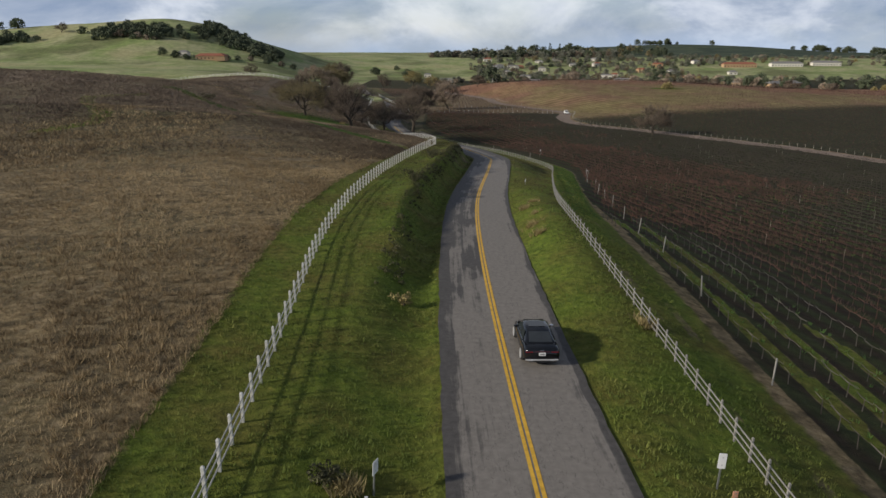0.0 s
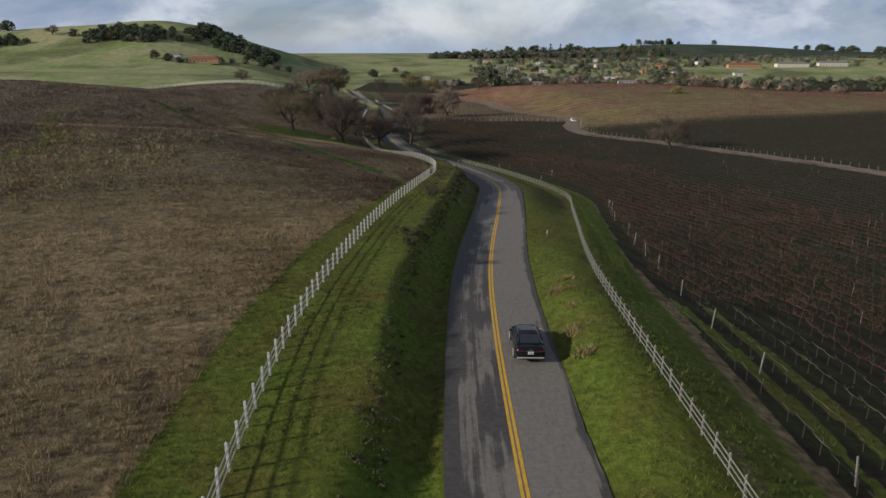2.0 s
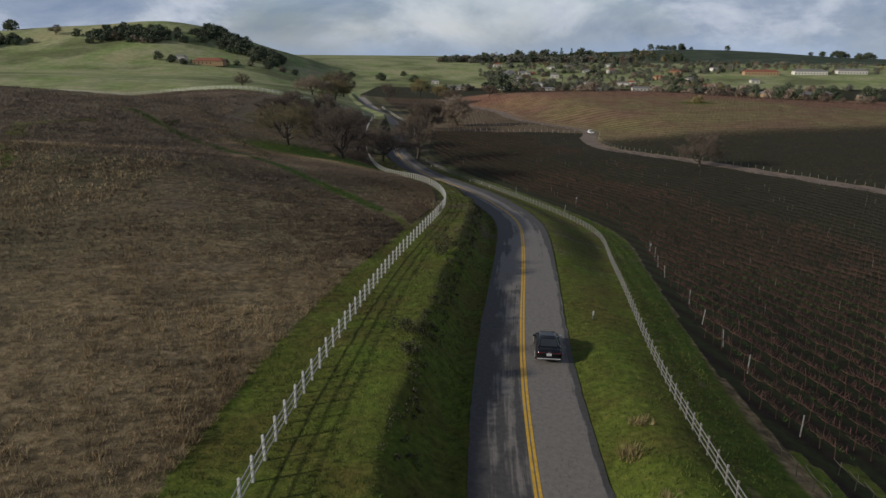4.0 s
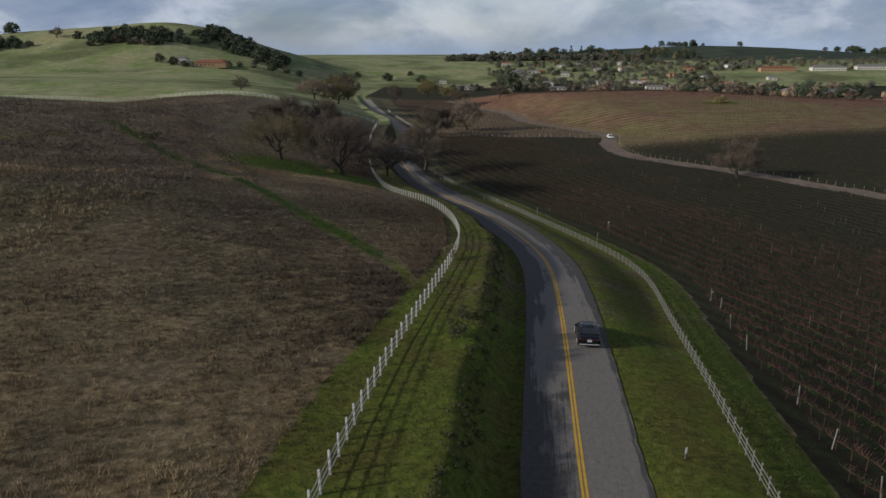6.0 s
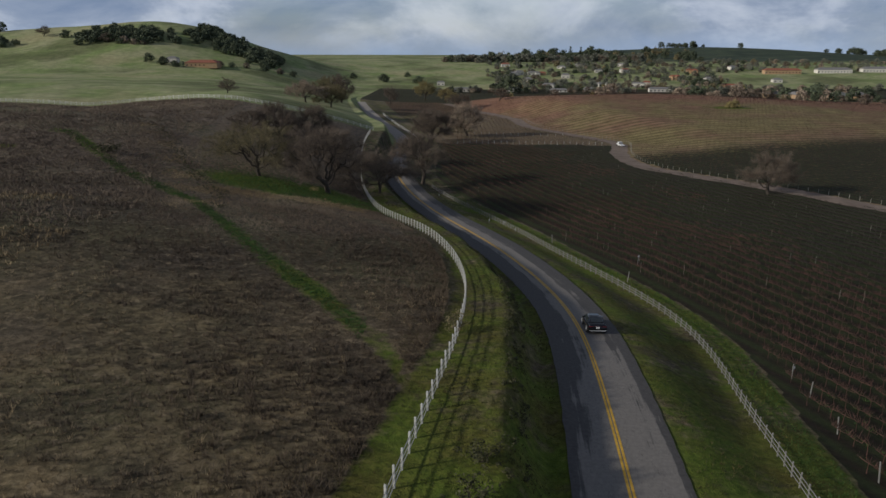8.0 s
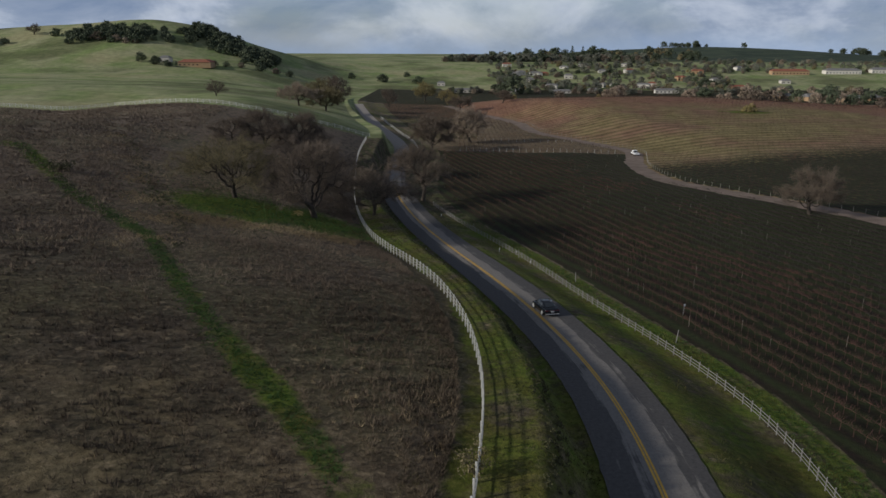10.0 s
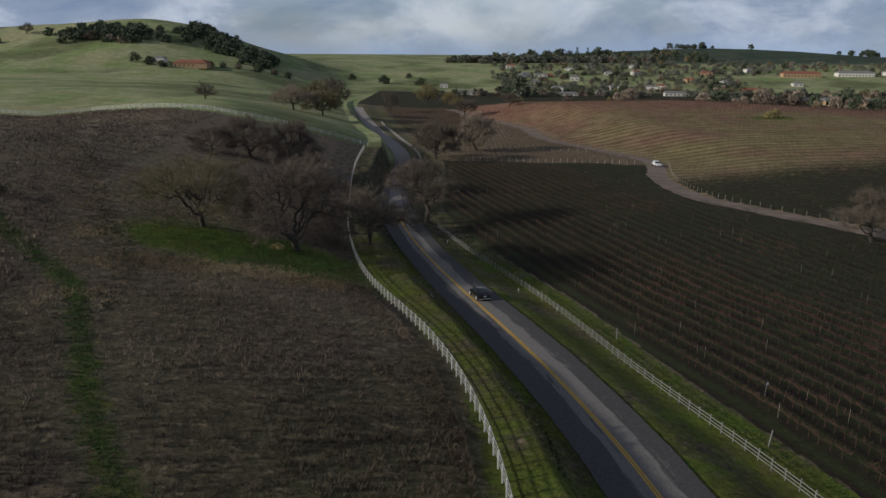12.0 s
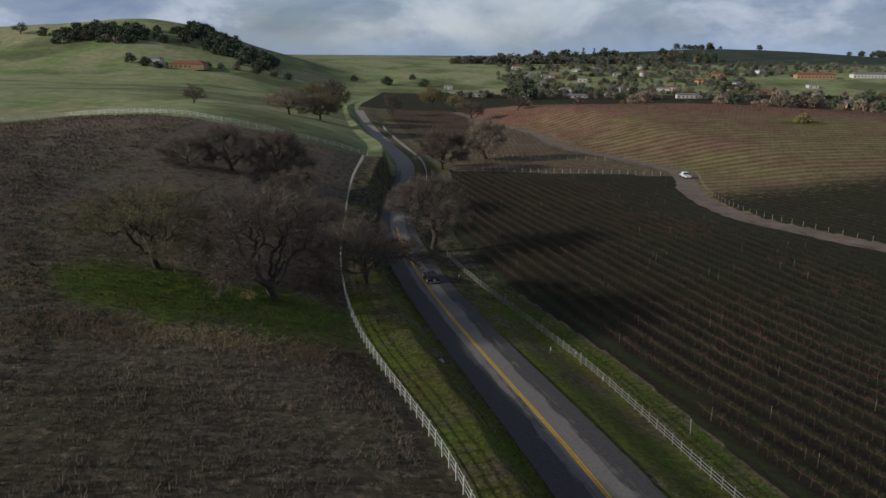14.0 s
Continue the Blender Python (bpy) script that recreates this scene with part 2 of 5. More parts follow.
def land_material():
    """Dry pasture, green grass, vineyard soil, meadow and hillside, laid out by the cover of the land."""
    m = bpy.data.materials.new("land")
    m.use_nodes = True
    t = m.node_tree
    b = t.nodes["Principled BSDF"]
    co = t.nodes.new("ShaderNodeTexCoord")
    at = t.nodes.new("ShaderNodeAttribute")
    at.attribute_name = "cover"
    sep = t.nodes.new("ShaderNodeSeparateColor")
    t.links.new(at.outputs["Color"], sep.inputs[0])

    def noisy(scale, detail=6.0, rough=0.65):
        n = node(t, "ShaderNodeTexNoise", Scale=scale, Detail=detail, Roughness=rough)
        t.links.new(co.outputs["Object"], n.inputs["Vector"])
        return n.outputs["Fac"]

    fine, mid, wide = noisy(1.6, 8.0), noisy(0.16, 6.0), noisy(0.025, 5.0)
    dry = mixed(t, ramp_of(t, mid, [(0.35, (0, 0, 0)), (0.65, (1, 1, 1))]),
                ramp_of(t, fine, [(0.3, (0.12, 0.086, 0.047)), (0.52, (0.29, 0.217, 0.118)), (0.72, (0.46, 0.36, 0.21))]),
                ramp_of(t, fine, [(0.3, (0.085, 0.068, 0.04)), (0.55, (0.19, 0.15, 0.09)), (0.75, (0.30, 0.24, 0.15))]))
    place = t.nodes.new("ShaderNodeSeparateXYZ")
    t.links.new(co.outputs["Object"], place.inputs[0])
    # further out the pasture browns: dry weeds, plus cloud shade put into the colour
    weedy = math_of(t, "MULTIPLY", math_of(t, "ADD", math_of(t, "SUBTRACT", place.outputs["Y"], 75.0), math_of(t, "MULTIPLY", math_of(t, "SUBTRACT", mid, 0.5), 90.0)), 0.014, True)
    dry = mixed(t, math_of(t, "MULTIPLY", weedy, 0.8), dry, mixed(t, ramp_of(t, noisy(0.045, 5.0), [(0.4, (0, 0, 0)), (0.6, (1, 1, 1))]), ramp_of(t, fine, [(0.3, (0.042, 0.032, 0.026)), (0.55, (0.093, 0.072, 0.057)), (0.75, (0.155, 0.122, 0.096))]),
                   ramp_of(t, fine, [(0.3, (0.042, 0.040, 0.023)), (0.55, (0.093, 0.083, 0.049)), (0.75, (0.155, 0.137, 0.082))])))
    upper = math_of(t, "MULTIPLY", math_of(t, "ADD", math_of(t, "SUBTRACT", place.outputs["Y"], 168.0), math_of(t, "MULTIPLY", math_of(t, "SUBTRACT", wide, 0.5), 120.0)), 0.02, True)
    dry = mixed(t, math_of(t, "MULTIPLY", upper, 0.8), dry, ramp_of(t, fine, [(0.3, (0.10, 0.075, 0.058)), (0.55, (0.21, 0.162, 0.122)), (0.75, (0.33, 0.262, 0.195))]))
    dry = mixed(t, ramp_of(t, wide, [(0.48, (0, 0, 0)), (0.66, (0.75,) * 3)]), dry, ramp_of(t, fine, [(0.3, (0.055, 0.058, 0.024)), (0.7, (0.18, 0.165, 0.085))]))
    # matted dark hollows and bleached tufts among the dry stalks
    dry = mixed(t, ramp_of(t, noisy(0.55, 5.0, 0.6), [(0.50, (0, 0, 0)), (0.62, (0.6,) * 3)]), dry, (0.045, 0.038, 0.024))
    dry = mixed(t, ramp_of(t, noisy(0.9, 6.0, 0.65), [(0.56, (0, 0, 0)), (0.68, (0.7,) * 3)]), dry, (0.34, 0.265, 0.165))
    green = mixed(t, ramp_of(t, mid, [(0.38, (0, 0, 0)), (0.66, (1, 1, 1))]),
                  ramp_of(t, fine, [(0.3, (0.056, 0.086, 0.013)), (0.55, (0.12, 0.165, 0.023)), (0.75, (0.19, 0.225, 0.04))]),
                  ramp_of(t, fine, [(0.3, (0.06, 0.058, 0.014)), (0.55, (0.13, 0.118, 0.028)), (0.75, (0.20, 0.168, 0.052))]))
    soil = mixed(t, ramp_of(t, mid, [(0.4, (0, 0, 0)), (0.65, (1, 1, 1))]),
                 ramp_of(t, fine, [(0.3, (0.015, 0.0105, 0.008)), (0.7, (0.040, 0.026, 0.021))]),
                 ramp_of(t, fine, [(0.3, (0.020, 0.020, 0.010)), (0.7, (0.05, 0.042, 0.022))]))
    geo = t.nodes.new("ShaderNodeSeparateXYZ")
    t.links.new(co.outputs["Object"], geo.inputs[0])
    px, py = geo.outputs["X"], geo.outputs["Y"]

    def rows(coord, gap, shift=0.0):
        wob = math_of(t, "MULTIPLY", math_of(t, "SUBTRACT", noisy(0.5, 3.0), 0.5), 0.9)
        w = math_of(t, "SINE", math_of(t, "ADD", math_of(t, "MULTIPLY", math_of(t, "ADD", coord, shift), 2 * math.pi / gap), wob))
        return math_of(t, "ADD", math_of(t, "MULTIPLY", w, 0.5), 0.5)

    # grass lanes between the tilled strips under the vines
    lanes = rows(math_of(t, "ADD", math_of(t, "MULTIPLY", px, math.cos(radians(18.0))), math_of(t, "MULTIPLY", py, math.sin(radians(18.0)))), 3.0, 0.25)
    soil = mixed(t, math_of(t, "MULTIPLY", lanes, 0.85), soil, ramp_of(t, fine, [(0.3, (0.024, 0.034, 0.012)), (0.7, (0.053, 0.065, 0.024))]))
    broad = noisy(0.009, 4.0, 0.55)
    meadow = mixed(t, ramp_of(t, wide, [(0.38, (0, 0, 0)), (0.62, (1, 1, 1))]),
                   ramp_of(t, mid, [(0.3, (0.145, 0.20, 0.07)), (0.7, (0.28, 0.35, 0.125))]),
                   ramp_of(t, mid, [(0.3, (0.25, 0.26, 0.135)), (0.7, (0.43, 0.42, 0.24))]))
    # darker olive patches put cloud shade into the turf colour; also bleached shoulders
    meadow = mixed(t, ramp_of(t, broad, [(0.40, (0.85,) * 3), (0.50, (0, 0, 0))]), meadow, ramp_of(t, mid, [(0.3, (0.09, 0.105, 0.045)), (0.7, (0.165, 0.18, 0.08))]))
    meadow = mixed(t, ramp_of(t, broad, [(0.54, (0, 0, 0)), (0.66, (0.8,) * 3)]), meadow, ramp_of(t, mid, [(0.3, (0.27, 0.25, 0.13)), (0.7, (0.46, 0.42, 0.24))]))
    # heath on the far hill beyond the village
    heath = math_of(t, "MULTIPLY", math_of(t, "MULTIPLY", math_of(t, "SUBTRACT", py, 1230.0), 0.008, True), math_of(t, "MULTIPLY", math_of(t, "ADD", math_of(t, "SUBTRACT", px, 90.0), math_of(t, "MULTIPLY", broad, 160.0)), 0.006, True))
    meadow = mixed(t, heath, meadow, ramp_of(t, noisy(0.02, 7.0), [(0.35, (0.035, 0.05, 0.036)), (0.55, (0.062, 0.082, 0.052)), (0.7, (0.11, 0.125, 0.07))]))
    olive = mixed(t, ramp_of(t, wide, [(0.42, (0, 0, 0)), (0.6, (1, 1, 1))]),
                  ramp_of(t, mid, [(0.3, (0.20, 0.16, 0.072)), (0.7, (0.37, 0.295, 0.145))]),
                  ramp_of(t, mid, [(0.3, (0.20, 0.115, 0.076)), (0.7, (0.35, 0.215, 0.145))]))
    crest = math_of(t, "MULTIPLY", math_of(t, "ADD", math_of(t, "SUBTRACT", py, 455.0), math_of(t, "MULTIPLY", math_of(t, "SUBTRACT", wide, 0.5), 120.0)), 0.02, True)
    olive = mixed(t, math_of(t, "MULTIPLY", crest, 0.75), olive, ramp_of(t, mid, [(0.3, (0.24, 0.105, 0.075)), (0.7, (0.40, 0.195, 0.145))]))
    curve = math_of(t, "MULTIPLY", math_of(t, "SINE", math_of(t, "DIVIDE", px, 95.0)), -16.0)
    terrace = rows(math_of(t, "ADD", math_of(t, "ADD", py, curve), math_of(t, "MULTIPLY", px, -0.1)), 5.2)
    olive = mixed(t, math_of(t, "MULTIPLY", terrace, 0.6), olive, ramp_of(t, mid, [(0.3, (0.04, 0.042, 0.016)), (0.7, (0.10, 0.09, 0.036))]))
    ragged = math_of(t, "MULTIPLY", math_of(t, "SUBTRACT", noisy(0.7, 8.0), 0.5), 1.1)

    def worn(sock):
        return math_of(t, "MULTIPLY", math_of(t, "SUBTRACT", math_of(t, "ADD", sock, ragged), 0.35), 3.3, True)

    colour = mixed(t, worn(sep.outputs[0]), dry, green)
    colour = mixed(t, worn(sep.outputs[1]), colour, soil)
    colour = mixed(t, worn(sep.outputs[2]), colour, meadow)
    colour = mixed(t, worn(at.outputs["Alpha"]), colour, olive)
    t.links.new(colour, b.inputs["Base Color"])
    b.inputs["Roughness"].default_value = 0.95
    b.inputs["Specular IOR Level"].default_value = 0.15
    bp = node(t, "ShaderNodeBump", Strength=0.9, Distance=0.25)
    t.links.new(noisy(2.4, 8.0, 0.7), bp.inputs["Height"])
    t.links.new(bp.outputs[0], b.inputs["Normal"])
    return m


LAND = land_material()
WHITE_PAINT = surface("white_paint", [(0.3, (0.50, 0.49, 0.455)), (0.6, (0.68, 0.67, 0.64))], 3.0, 0.55, bumpy=0.15, random_tint=0.15)
GREY_PAINT = surface("weathered_white_paint", [(0.3, (0.15, 0.148, 0.138)), (0.65, (0.29, 0.28, 0.265))], 4.0, 0.65, bumpy=0.2, random_tint=0.25)
POST_WOOD = surface("grey_stake_wood", [(0.3, (0.20, 0.18, 0.15)), (0.7, (0.42, 0.40, 0.36))], 5.0, 0.8, bumpy=0.3, random_tint=0.3)
BARK = surface("oak_bark", [(0.3, (0.028, 0.022, 0.017)), (0.7, (0.10, 0.082, 0.065))], 2.5, 0.95, bumpy=0.8, bump_scale=9)
TWIG = island_tint(surface("bare_twigs", [(0.3, (0.105, 0.080, 0.060)), (0.7, (0.21, 0.165, 0.125))], 0.5, 0.9), 0.5)
PALE_TWIG = island_tint(surface("pale_twigs", [(0.3, (0.21, 0.165, 0.125)), (0.7, (0.42, 0.335, 0.25))], 0.5, 0.9), 0.6)
YELLOW_TWIG = island_tint(surface("yellowish_willow_twigs", [(0.3, (0.20, 0.16, 0.06)), (0.7, (0.36, 0.30, 0.13))], 0.5, 0.9), 0.6)
MOSS_TWIG = island_tint(surface("lichened_twigs", [(0.3, (0.115, 0.098, 0.052)), (0.7, (0.27, 0.225, 0.115))], 0.5, 0.9), 0.5)
# haze over the far trees is greyed and paled into these two greens
HAZE_LEAF = island_tint(surface("haze_greyed_leaves", [(0.3, (0.125, 0.132, 0.10)), (0.7, (0.225, 0.23, 0.175))], 0.3, 0.8, random_tint=0.5), 0.7)
EVERGREEN = island_tint(surface("evergreen_leaves", [(0.3, (0.055, 0.072, 0.042)), (0.7, (0.115, 0.138, 0.078))], 0.3, 0.85, random_tint=0.4), 0.45)
SHRUB_LEAF = island_tint(surface("shrub_leaves", [(0.3, (0.03, 0.035, 0.014)), (0.7, (0.09, 0.085, 0.036))], 0.5, 0.85), 0.8)
VINE = island_tint(surface("vine_wood", [(0.3, (0.050, 0.026, 0.020)), (0.7, (0.105, 0.052, 0.040))], 0.05, 0.9), 0.7)
DULL_VINE = island_tint(surface("dull_vine_wood", [(0.3, (0.026, 0.021, 0.017)), (0.7, (0.056, 0.043, 0.035))], 0.05, 0.9), 0.7)
PRUNED = island_tint(surface("pruned_vine_wood", [(0.3, (0.040, 0.034, 0.029)), (0.7, (0.10, 0.09, 0.08))], 0.5, 0.9), 0.7)


# ---- the land ----
LAWN = (148.0, 452.0)


def lay_land():
    ys = [-60.0]
    while ys[-1] < 4900:
        y = ys[-1]
        ys.append(y + (1.5 if y < -12 else 0.8 if y < 150 else 1.2 if y < 290 else 3.0 if y < 560 else 12.0 if y < 1300 else 90.0))
    us = [0.0]
    while us[-1] < 3200:
        u = us[-1]
        us.append(u + (0.45 if u < 34 else 1.6 if u < 130 else 5.0 if u < 420 else 18.0 if u < 900 else 120.0))
    us = np.array(us)
    us = np.r_[-us[:0:-1], us]
    Y, U = np.meshgrid(np.array(ys), us, indexing="ij")
    X = U + road_x(Y)
    Z = height(X, Y)
    rows, cols = X.shape
    idx = np.arange(rows * cols).reshape(rows, cols)
    faces = np.stack([idx[:-1, :-1], idx[:-1, 1:], idx[1:, 1:], idx[1:, :-1]], -1).reshape(-1, 4)
    me = fast_mesh("ground", np.stack([X, Y, Z], -1).reshape(-1, 3), faces, True)
    lx, qx, rx = left_x(Y), right_x(Y), road_x(Y)
    between = step(-1, 1, X - (lx - np.interp(Y, [0, 80, 120, 170], [4.4, 4.0, 2.6, 0.5])))
    before = 1 - step(-0.8, 0.8, X - (qx + np.interp(Y, [60, 90], [5.0, 4.8])))
    track = track_y(X)
    path = 1 - step(0.6, 1.6, np.abs(Y - track) / 2.6)
    path = path * (X < -5) * (X > -95)
    # a second, winding track higher up the pasture
    bends = ((-94, 211), (-106, 200), (-93, 175), (-82, 155), (-72, 140), (-70, 131), (-76, 122))
    for (ax, ay), (bx, by) in zip(bends, bends[1:]):
        k = np.clip(((X - ax) * (bx - ax) + (Y - ay) * (by - ay)) / ((bx - ax) ** 2 + (by - ay) ** 2), 0, 1)
        path = np.maximum(path, 1.2 * (1 - step(1.2, 3.4, np.hypot(X - ax - k * (bx - ax), Y - ay - k * (by - ay)))))
    shade = bump(X, Y, -34, 211, 15, 8) * (0.95 + 0.35 * wave(X, Y, 5.0, 3.0))
    # past y 70 the verge is mossier, its cover also dimmed as cloud shade
    green = np.maximum.reduce([between * before * (1 - 0.28 * step(225, 262, Y)) * (1 - 0.5 * step(70, 130, Y) * (0.8 + 0.4 * wave(X, Y, 3.0, 6.0))), path * (0.55 + 0.2 * wave(X, Y, 7.0, 2.0)), shade]) * (Y < 600)
    dx = X - dirt_x(Y)
    soil = (X > qx + np.interp(Y, [60, 90], [6.3, 4.8])) * (dx < 0) * (Y < 362 - 0.1 * X) * 1.0
    beyond = step(-2, 2, Y - cross_y(X) + 3)
    meadow = np.where(X < rx, beyond, 0)
    meadow = np.maximum(meadow, step(840, 870, Y) * 1.0)
    slope = (dx > 0) * (Y < 620) * (X > 0) + (X > qx + 4.6) * (dx <= 0) * (Y >= 362 - 0.1 * X) * (Y < 620)
    slope = np.clip(slope, 0, 1) * np.where(dx <= 0, 0.45, 1.0)
    soil = np.maximum(soil, 0.55 * (X > lx) * (X < qx + 5) * step(222, 245, Y) * (1 - step(340, 362, Y)))
    soil = np.maximum(soil, 0.9 * (X > qx + 4.6) * (X < 8 - 0.05 * (Y - 400)) * (Y > 400) * (Y < 620))
    valley = ((Y >= 620) & (Y < 850) & (X > rx)) * 1.0
    # cloud shade on the lower hill is painted as darker soil cover
    lower = (dx > 4) * step(-32, 32, 335 + 0.36 * (X - 70) - Y) * (Y < 560)
    soil = np.maximum(np.maximum(soil, valley * 0.8), lower * 0.95)
    slope = np.maximum(slope * (1 - 0.72 * lower), valley * 0.28)
    # beside the near fence: a worn strip of earth, then mown lanes between the vines
    inside = (np.abs(np.abs(X - qx - 2.3) - 0.85) < 0.35) * (Y < 90)
    green = green * (1 - (0.35 + 0.3 * wave(X, Y, 2.5, 2.0)) * inside)
    lane = (np.cos(2 * np.pi * (X + 0.04 * (Y - 30) - 23.0) / 3.4) > 0.25 + 0.5 * wave(X, Y, 3.0, 1.0)) * (X > 21.2) * (X < 22 + 9 * (0.6 + 0.5 * wave(X, Y, 9.0, 2.0))) * (Y < 67)
    soil = np.where(lane, 0.0, soil)
    green = np.where(lane, 1.0, green)
    meadow = np.where((Y >= 620) & (Y < 850) & (X > rx), 0, meadow)
    lawn = np.hypot((X - LAWN[0]) / 13, (Y - LAWN[1]) / 5) < 1
    green, slope, soil = np.where(lawn, 1.0, green), np.where(lawn, 0.0, slope), np.where(lawn, 0.0, soil)
    cover = np.stack([np.clip(green, 0, 1), soil, np.clip(meadow, 0, 1), slope], -1)
    layer = me.color_attributes.new("cover", "FLOAT_COLOR", "POINT")
    layer.data.foreach_set("color", cover.astype(np.float32).ravel())
    return tagged(object_of("ground", me, LAND), "rolling dry pasture, green verges and vineyard soil to the horizon", "ground", kind="structure")


ground = lay_land()


def strip(name, ys, offsets, lift, material, line=road_x, z=None, jitter=0.0):
    """A sheet that follows the line between offsets across it."""
    rnd = np.random.default_rng(4)
    ys = np.asarray(ys, float)
    slope = (line(ys + 0.5) - line(ys - 0.5))
    cosine = 1 / np.sqrt(1 + slope ** 2)
    verts = []
    for k, o in enumerate(offsets):
        o = o(ys) if callable(o) else np.full(len(ys), float(o))
        if jitter and k in (0, len(offsets) - 1):
            o = o + rnd.normal(0, jitter, len(ys))
        px, py = line(ys) + o * cosine, ys - o * slope * cosine
        pz = (z(ys) if z else height(px, py)) + lift
        verts.append(np.stack([px, py, pz], -1))
    verts = np.stack(verts, 1)
    rows, cols = verts.shape[:2]
    idx = np.arange(rows * cols).reshape(rows, cols)
    faces = np.stack([idx[:-1, :-1], idx[:-1, 1:], idx[1:, 1:], idx[1:, :-1]], -1).reshape(-1, 4)
    me = fast_mesh(name, verts.reshape(-1, 3), faces, True)
    lane = np.zeros((rows, cols, 3), np.float32)
    lane[..., 0] = np.stack([(o(ys) if callable(o) else np.full(len(ys), float(o))) for o in offsets], 1)
    lane[..., 1] = ys[:, None]
    me.attributes.new("lane", "FLOAT_VECTOR", "POINT").data.foreach_set("vector", lane.ravel())
    return object_of(name, me, material)


def asphalt():
    """Grey asphalt: the left lane darkened by tar and patches, the edges dark and broken."""
    m = bpy.data.materials.new("asphalt")
    m.use_nodes = True
    t = m.node_tree
    b = t.nodes["Principled BSDF"]
    at = t.nodes.new("ShaderNodeAttribute")
    at.attribute_name = "lane"
    sep = t.nodes.new("ShaderNodeSeparateXYZ")
    t.links.new(at.outputs["Vector"], sep.inputs[0])
    side, far = sep.outputs["X"], sep.outputs["Y"]

    def noisy(sx, sy, scale, detail=6.0):
        c = t.nodes.new("ShaderNodeCombineXYZ")
        t.links.new(math_of(t, "MULTIPLY", side, sx), c.inputs[0])
        t.links.new(math_of(t, "MULTIPLY", far, sy), c.inputs[1])
        n = node(t, "ShaderNodeTexNoise", Scale=scale, Detail=detail, Roughness=0.6)
        t.links.new(c.outputs[0], n.inputs["Vector"])
        return n.outputs["Fac"]

    grain = noisy(1, 1, 3.0, 9.0)
    pale = ramp_of(t, grain, [(0.3, (0.165, 0.150, 0.135)), (0.7, (0.235, 0.215, 0.195))])
    dark = ramp_of(t, grain, [(0.3, (0.050, 0.046, 0.044)), (0.7, (0.092, 0.086, 0.083))])
    streak = noisy(2.4, 0.05, 1.0, 6.0)
    blotch = noisy(0.5, 0.16, 1.0, 4.0)
    newer = math_of(t, "MULTIPLY", math_of(t, "MULTIPLY", math_of(t, "SUBTRACT", far, 30.0), 0.08, True), math_of(t, "SUBTRACT", 97.5, far, True))
    left = math_of(t, "ADD", math_of(t, "MULTIPLY", math_of(t, "LESS_THAN", side, -0.25), math_of(t, "ADD", math_of(t, "MULTIPLY", newer, 0.11), 0.075)), -0.075)
    beyond = math_of(t, "ADD", math_of(t, "MULTIPLY", math_of(t, "MULTIPLY", math_of(t, "SUBTRACT", far, 105.0), 0.02, True), 0.015), math_of(t, "MULTIPLY", math_of(t, "MULTIPLY", math_of(t, "SUBTRACT", far, 340.0), 0.02, True), -0.3))
    edge = math_of(t, "MULTIPLY", math_of(t, "MULTIPLY", math_of(t, "SUBTRACT", math_of(t, "ABSOLUTE", side), 2.6), 1.1, True), 0.22)
    outer = math_of(t, "MULTIPLY", math_of(t, "SUBTRACT", math_of(t, "ABSOLUTE", math_of(t, "SUBTRACT", side, 0.15)), 1.35), 2.0, True)
    seam = math_of(t, "MULTIPLY", math_of(t, "MULTIPLY", outer, math_of(t, "MULTIPLY", math_of(t, "SUBTRACT", far, 105.0), 0.03, True)), 0.20)
    edge = math_of(t, "ADD", edge, seam)
    total = math_of(t, "ADD", math_of(t, "ADD", math_of(t, "MULTIPLY", streak, 0.5), math_of(t, "MULTIPLY", blotch, 0.5)), math_of(t, "ADD", left, math_of(t, "ADD", edge, beyond)))
    mask = math_of(t, "MULTIPLY", math_of(t, "SUBTRACT", total, 0.55), 15.0, True)
    colour = mixed(t, mask, pale, dark)
    crack = noisy(1.0, 0.22, 1.7, 3.0)
    thin = math_of(t, "LESS_THAN", math_of(t, "ABSOLUTE", math_of(t, "SUBTRACT", crack, 0.5)), 0.006)
    colour = mixed(t, math_of(t, "MULTIPLY", thin, 0.35), colour, (0.03, 0.029, 0.03))
    # sunlight on the road beyond the oaks is put into a paler, gritty colour
    colour = mixed(t, math_of(t, "MULTIPLY", math_of(t, "SUBTRACT", far, 345.0), 0.04, True), colour, ramp_of(t, grain, [(0.3, (0.24, 0.21, 0.18)), (0.7, (0.36, 0.32, 0.28))]))
    t.links.new(colour, b.inputs["Base Color"])
    b.inputs["Roughness"].default_value = 0.82
    bp = node(t, "ShaderNodeBump", Strength=0.35, Distance=0.02)
    t.links.new(noisy(1, 1, 16.0, 4.0), bp.inputs["Height"])
    t.links.new(bp.outputs[0], b.inputs["Normal"])
    return m


ASPHALT = asphalt()
YELLOW = surface("road_yellow", [(0.3, (0.50, 0.29, 0.03)), (0.6, (0.74, 0.44, 0.045))], 3.0, 0.7, 8.0)
DIRT = surface("pale_dirt", [(0.3, (0.13, 0.095, 0.074)), (0.7, (0.25, 0.19, 0.148))], 0.25, 0.95, bumpy=0.4, bump_scale=3)


def crown(y):
    return height(road_x(y), y) + 0.09


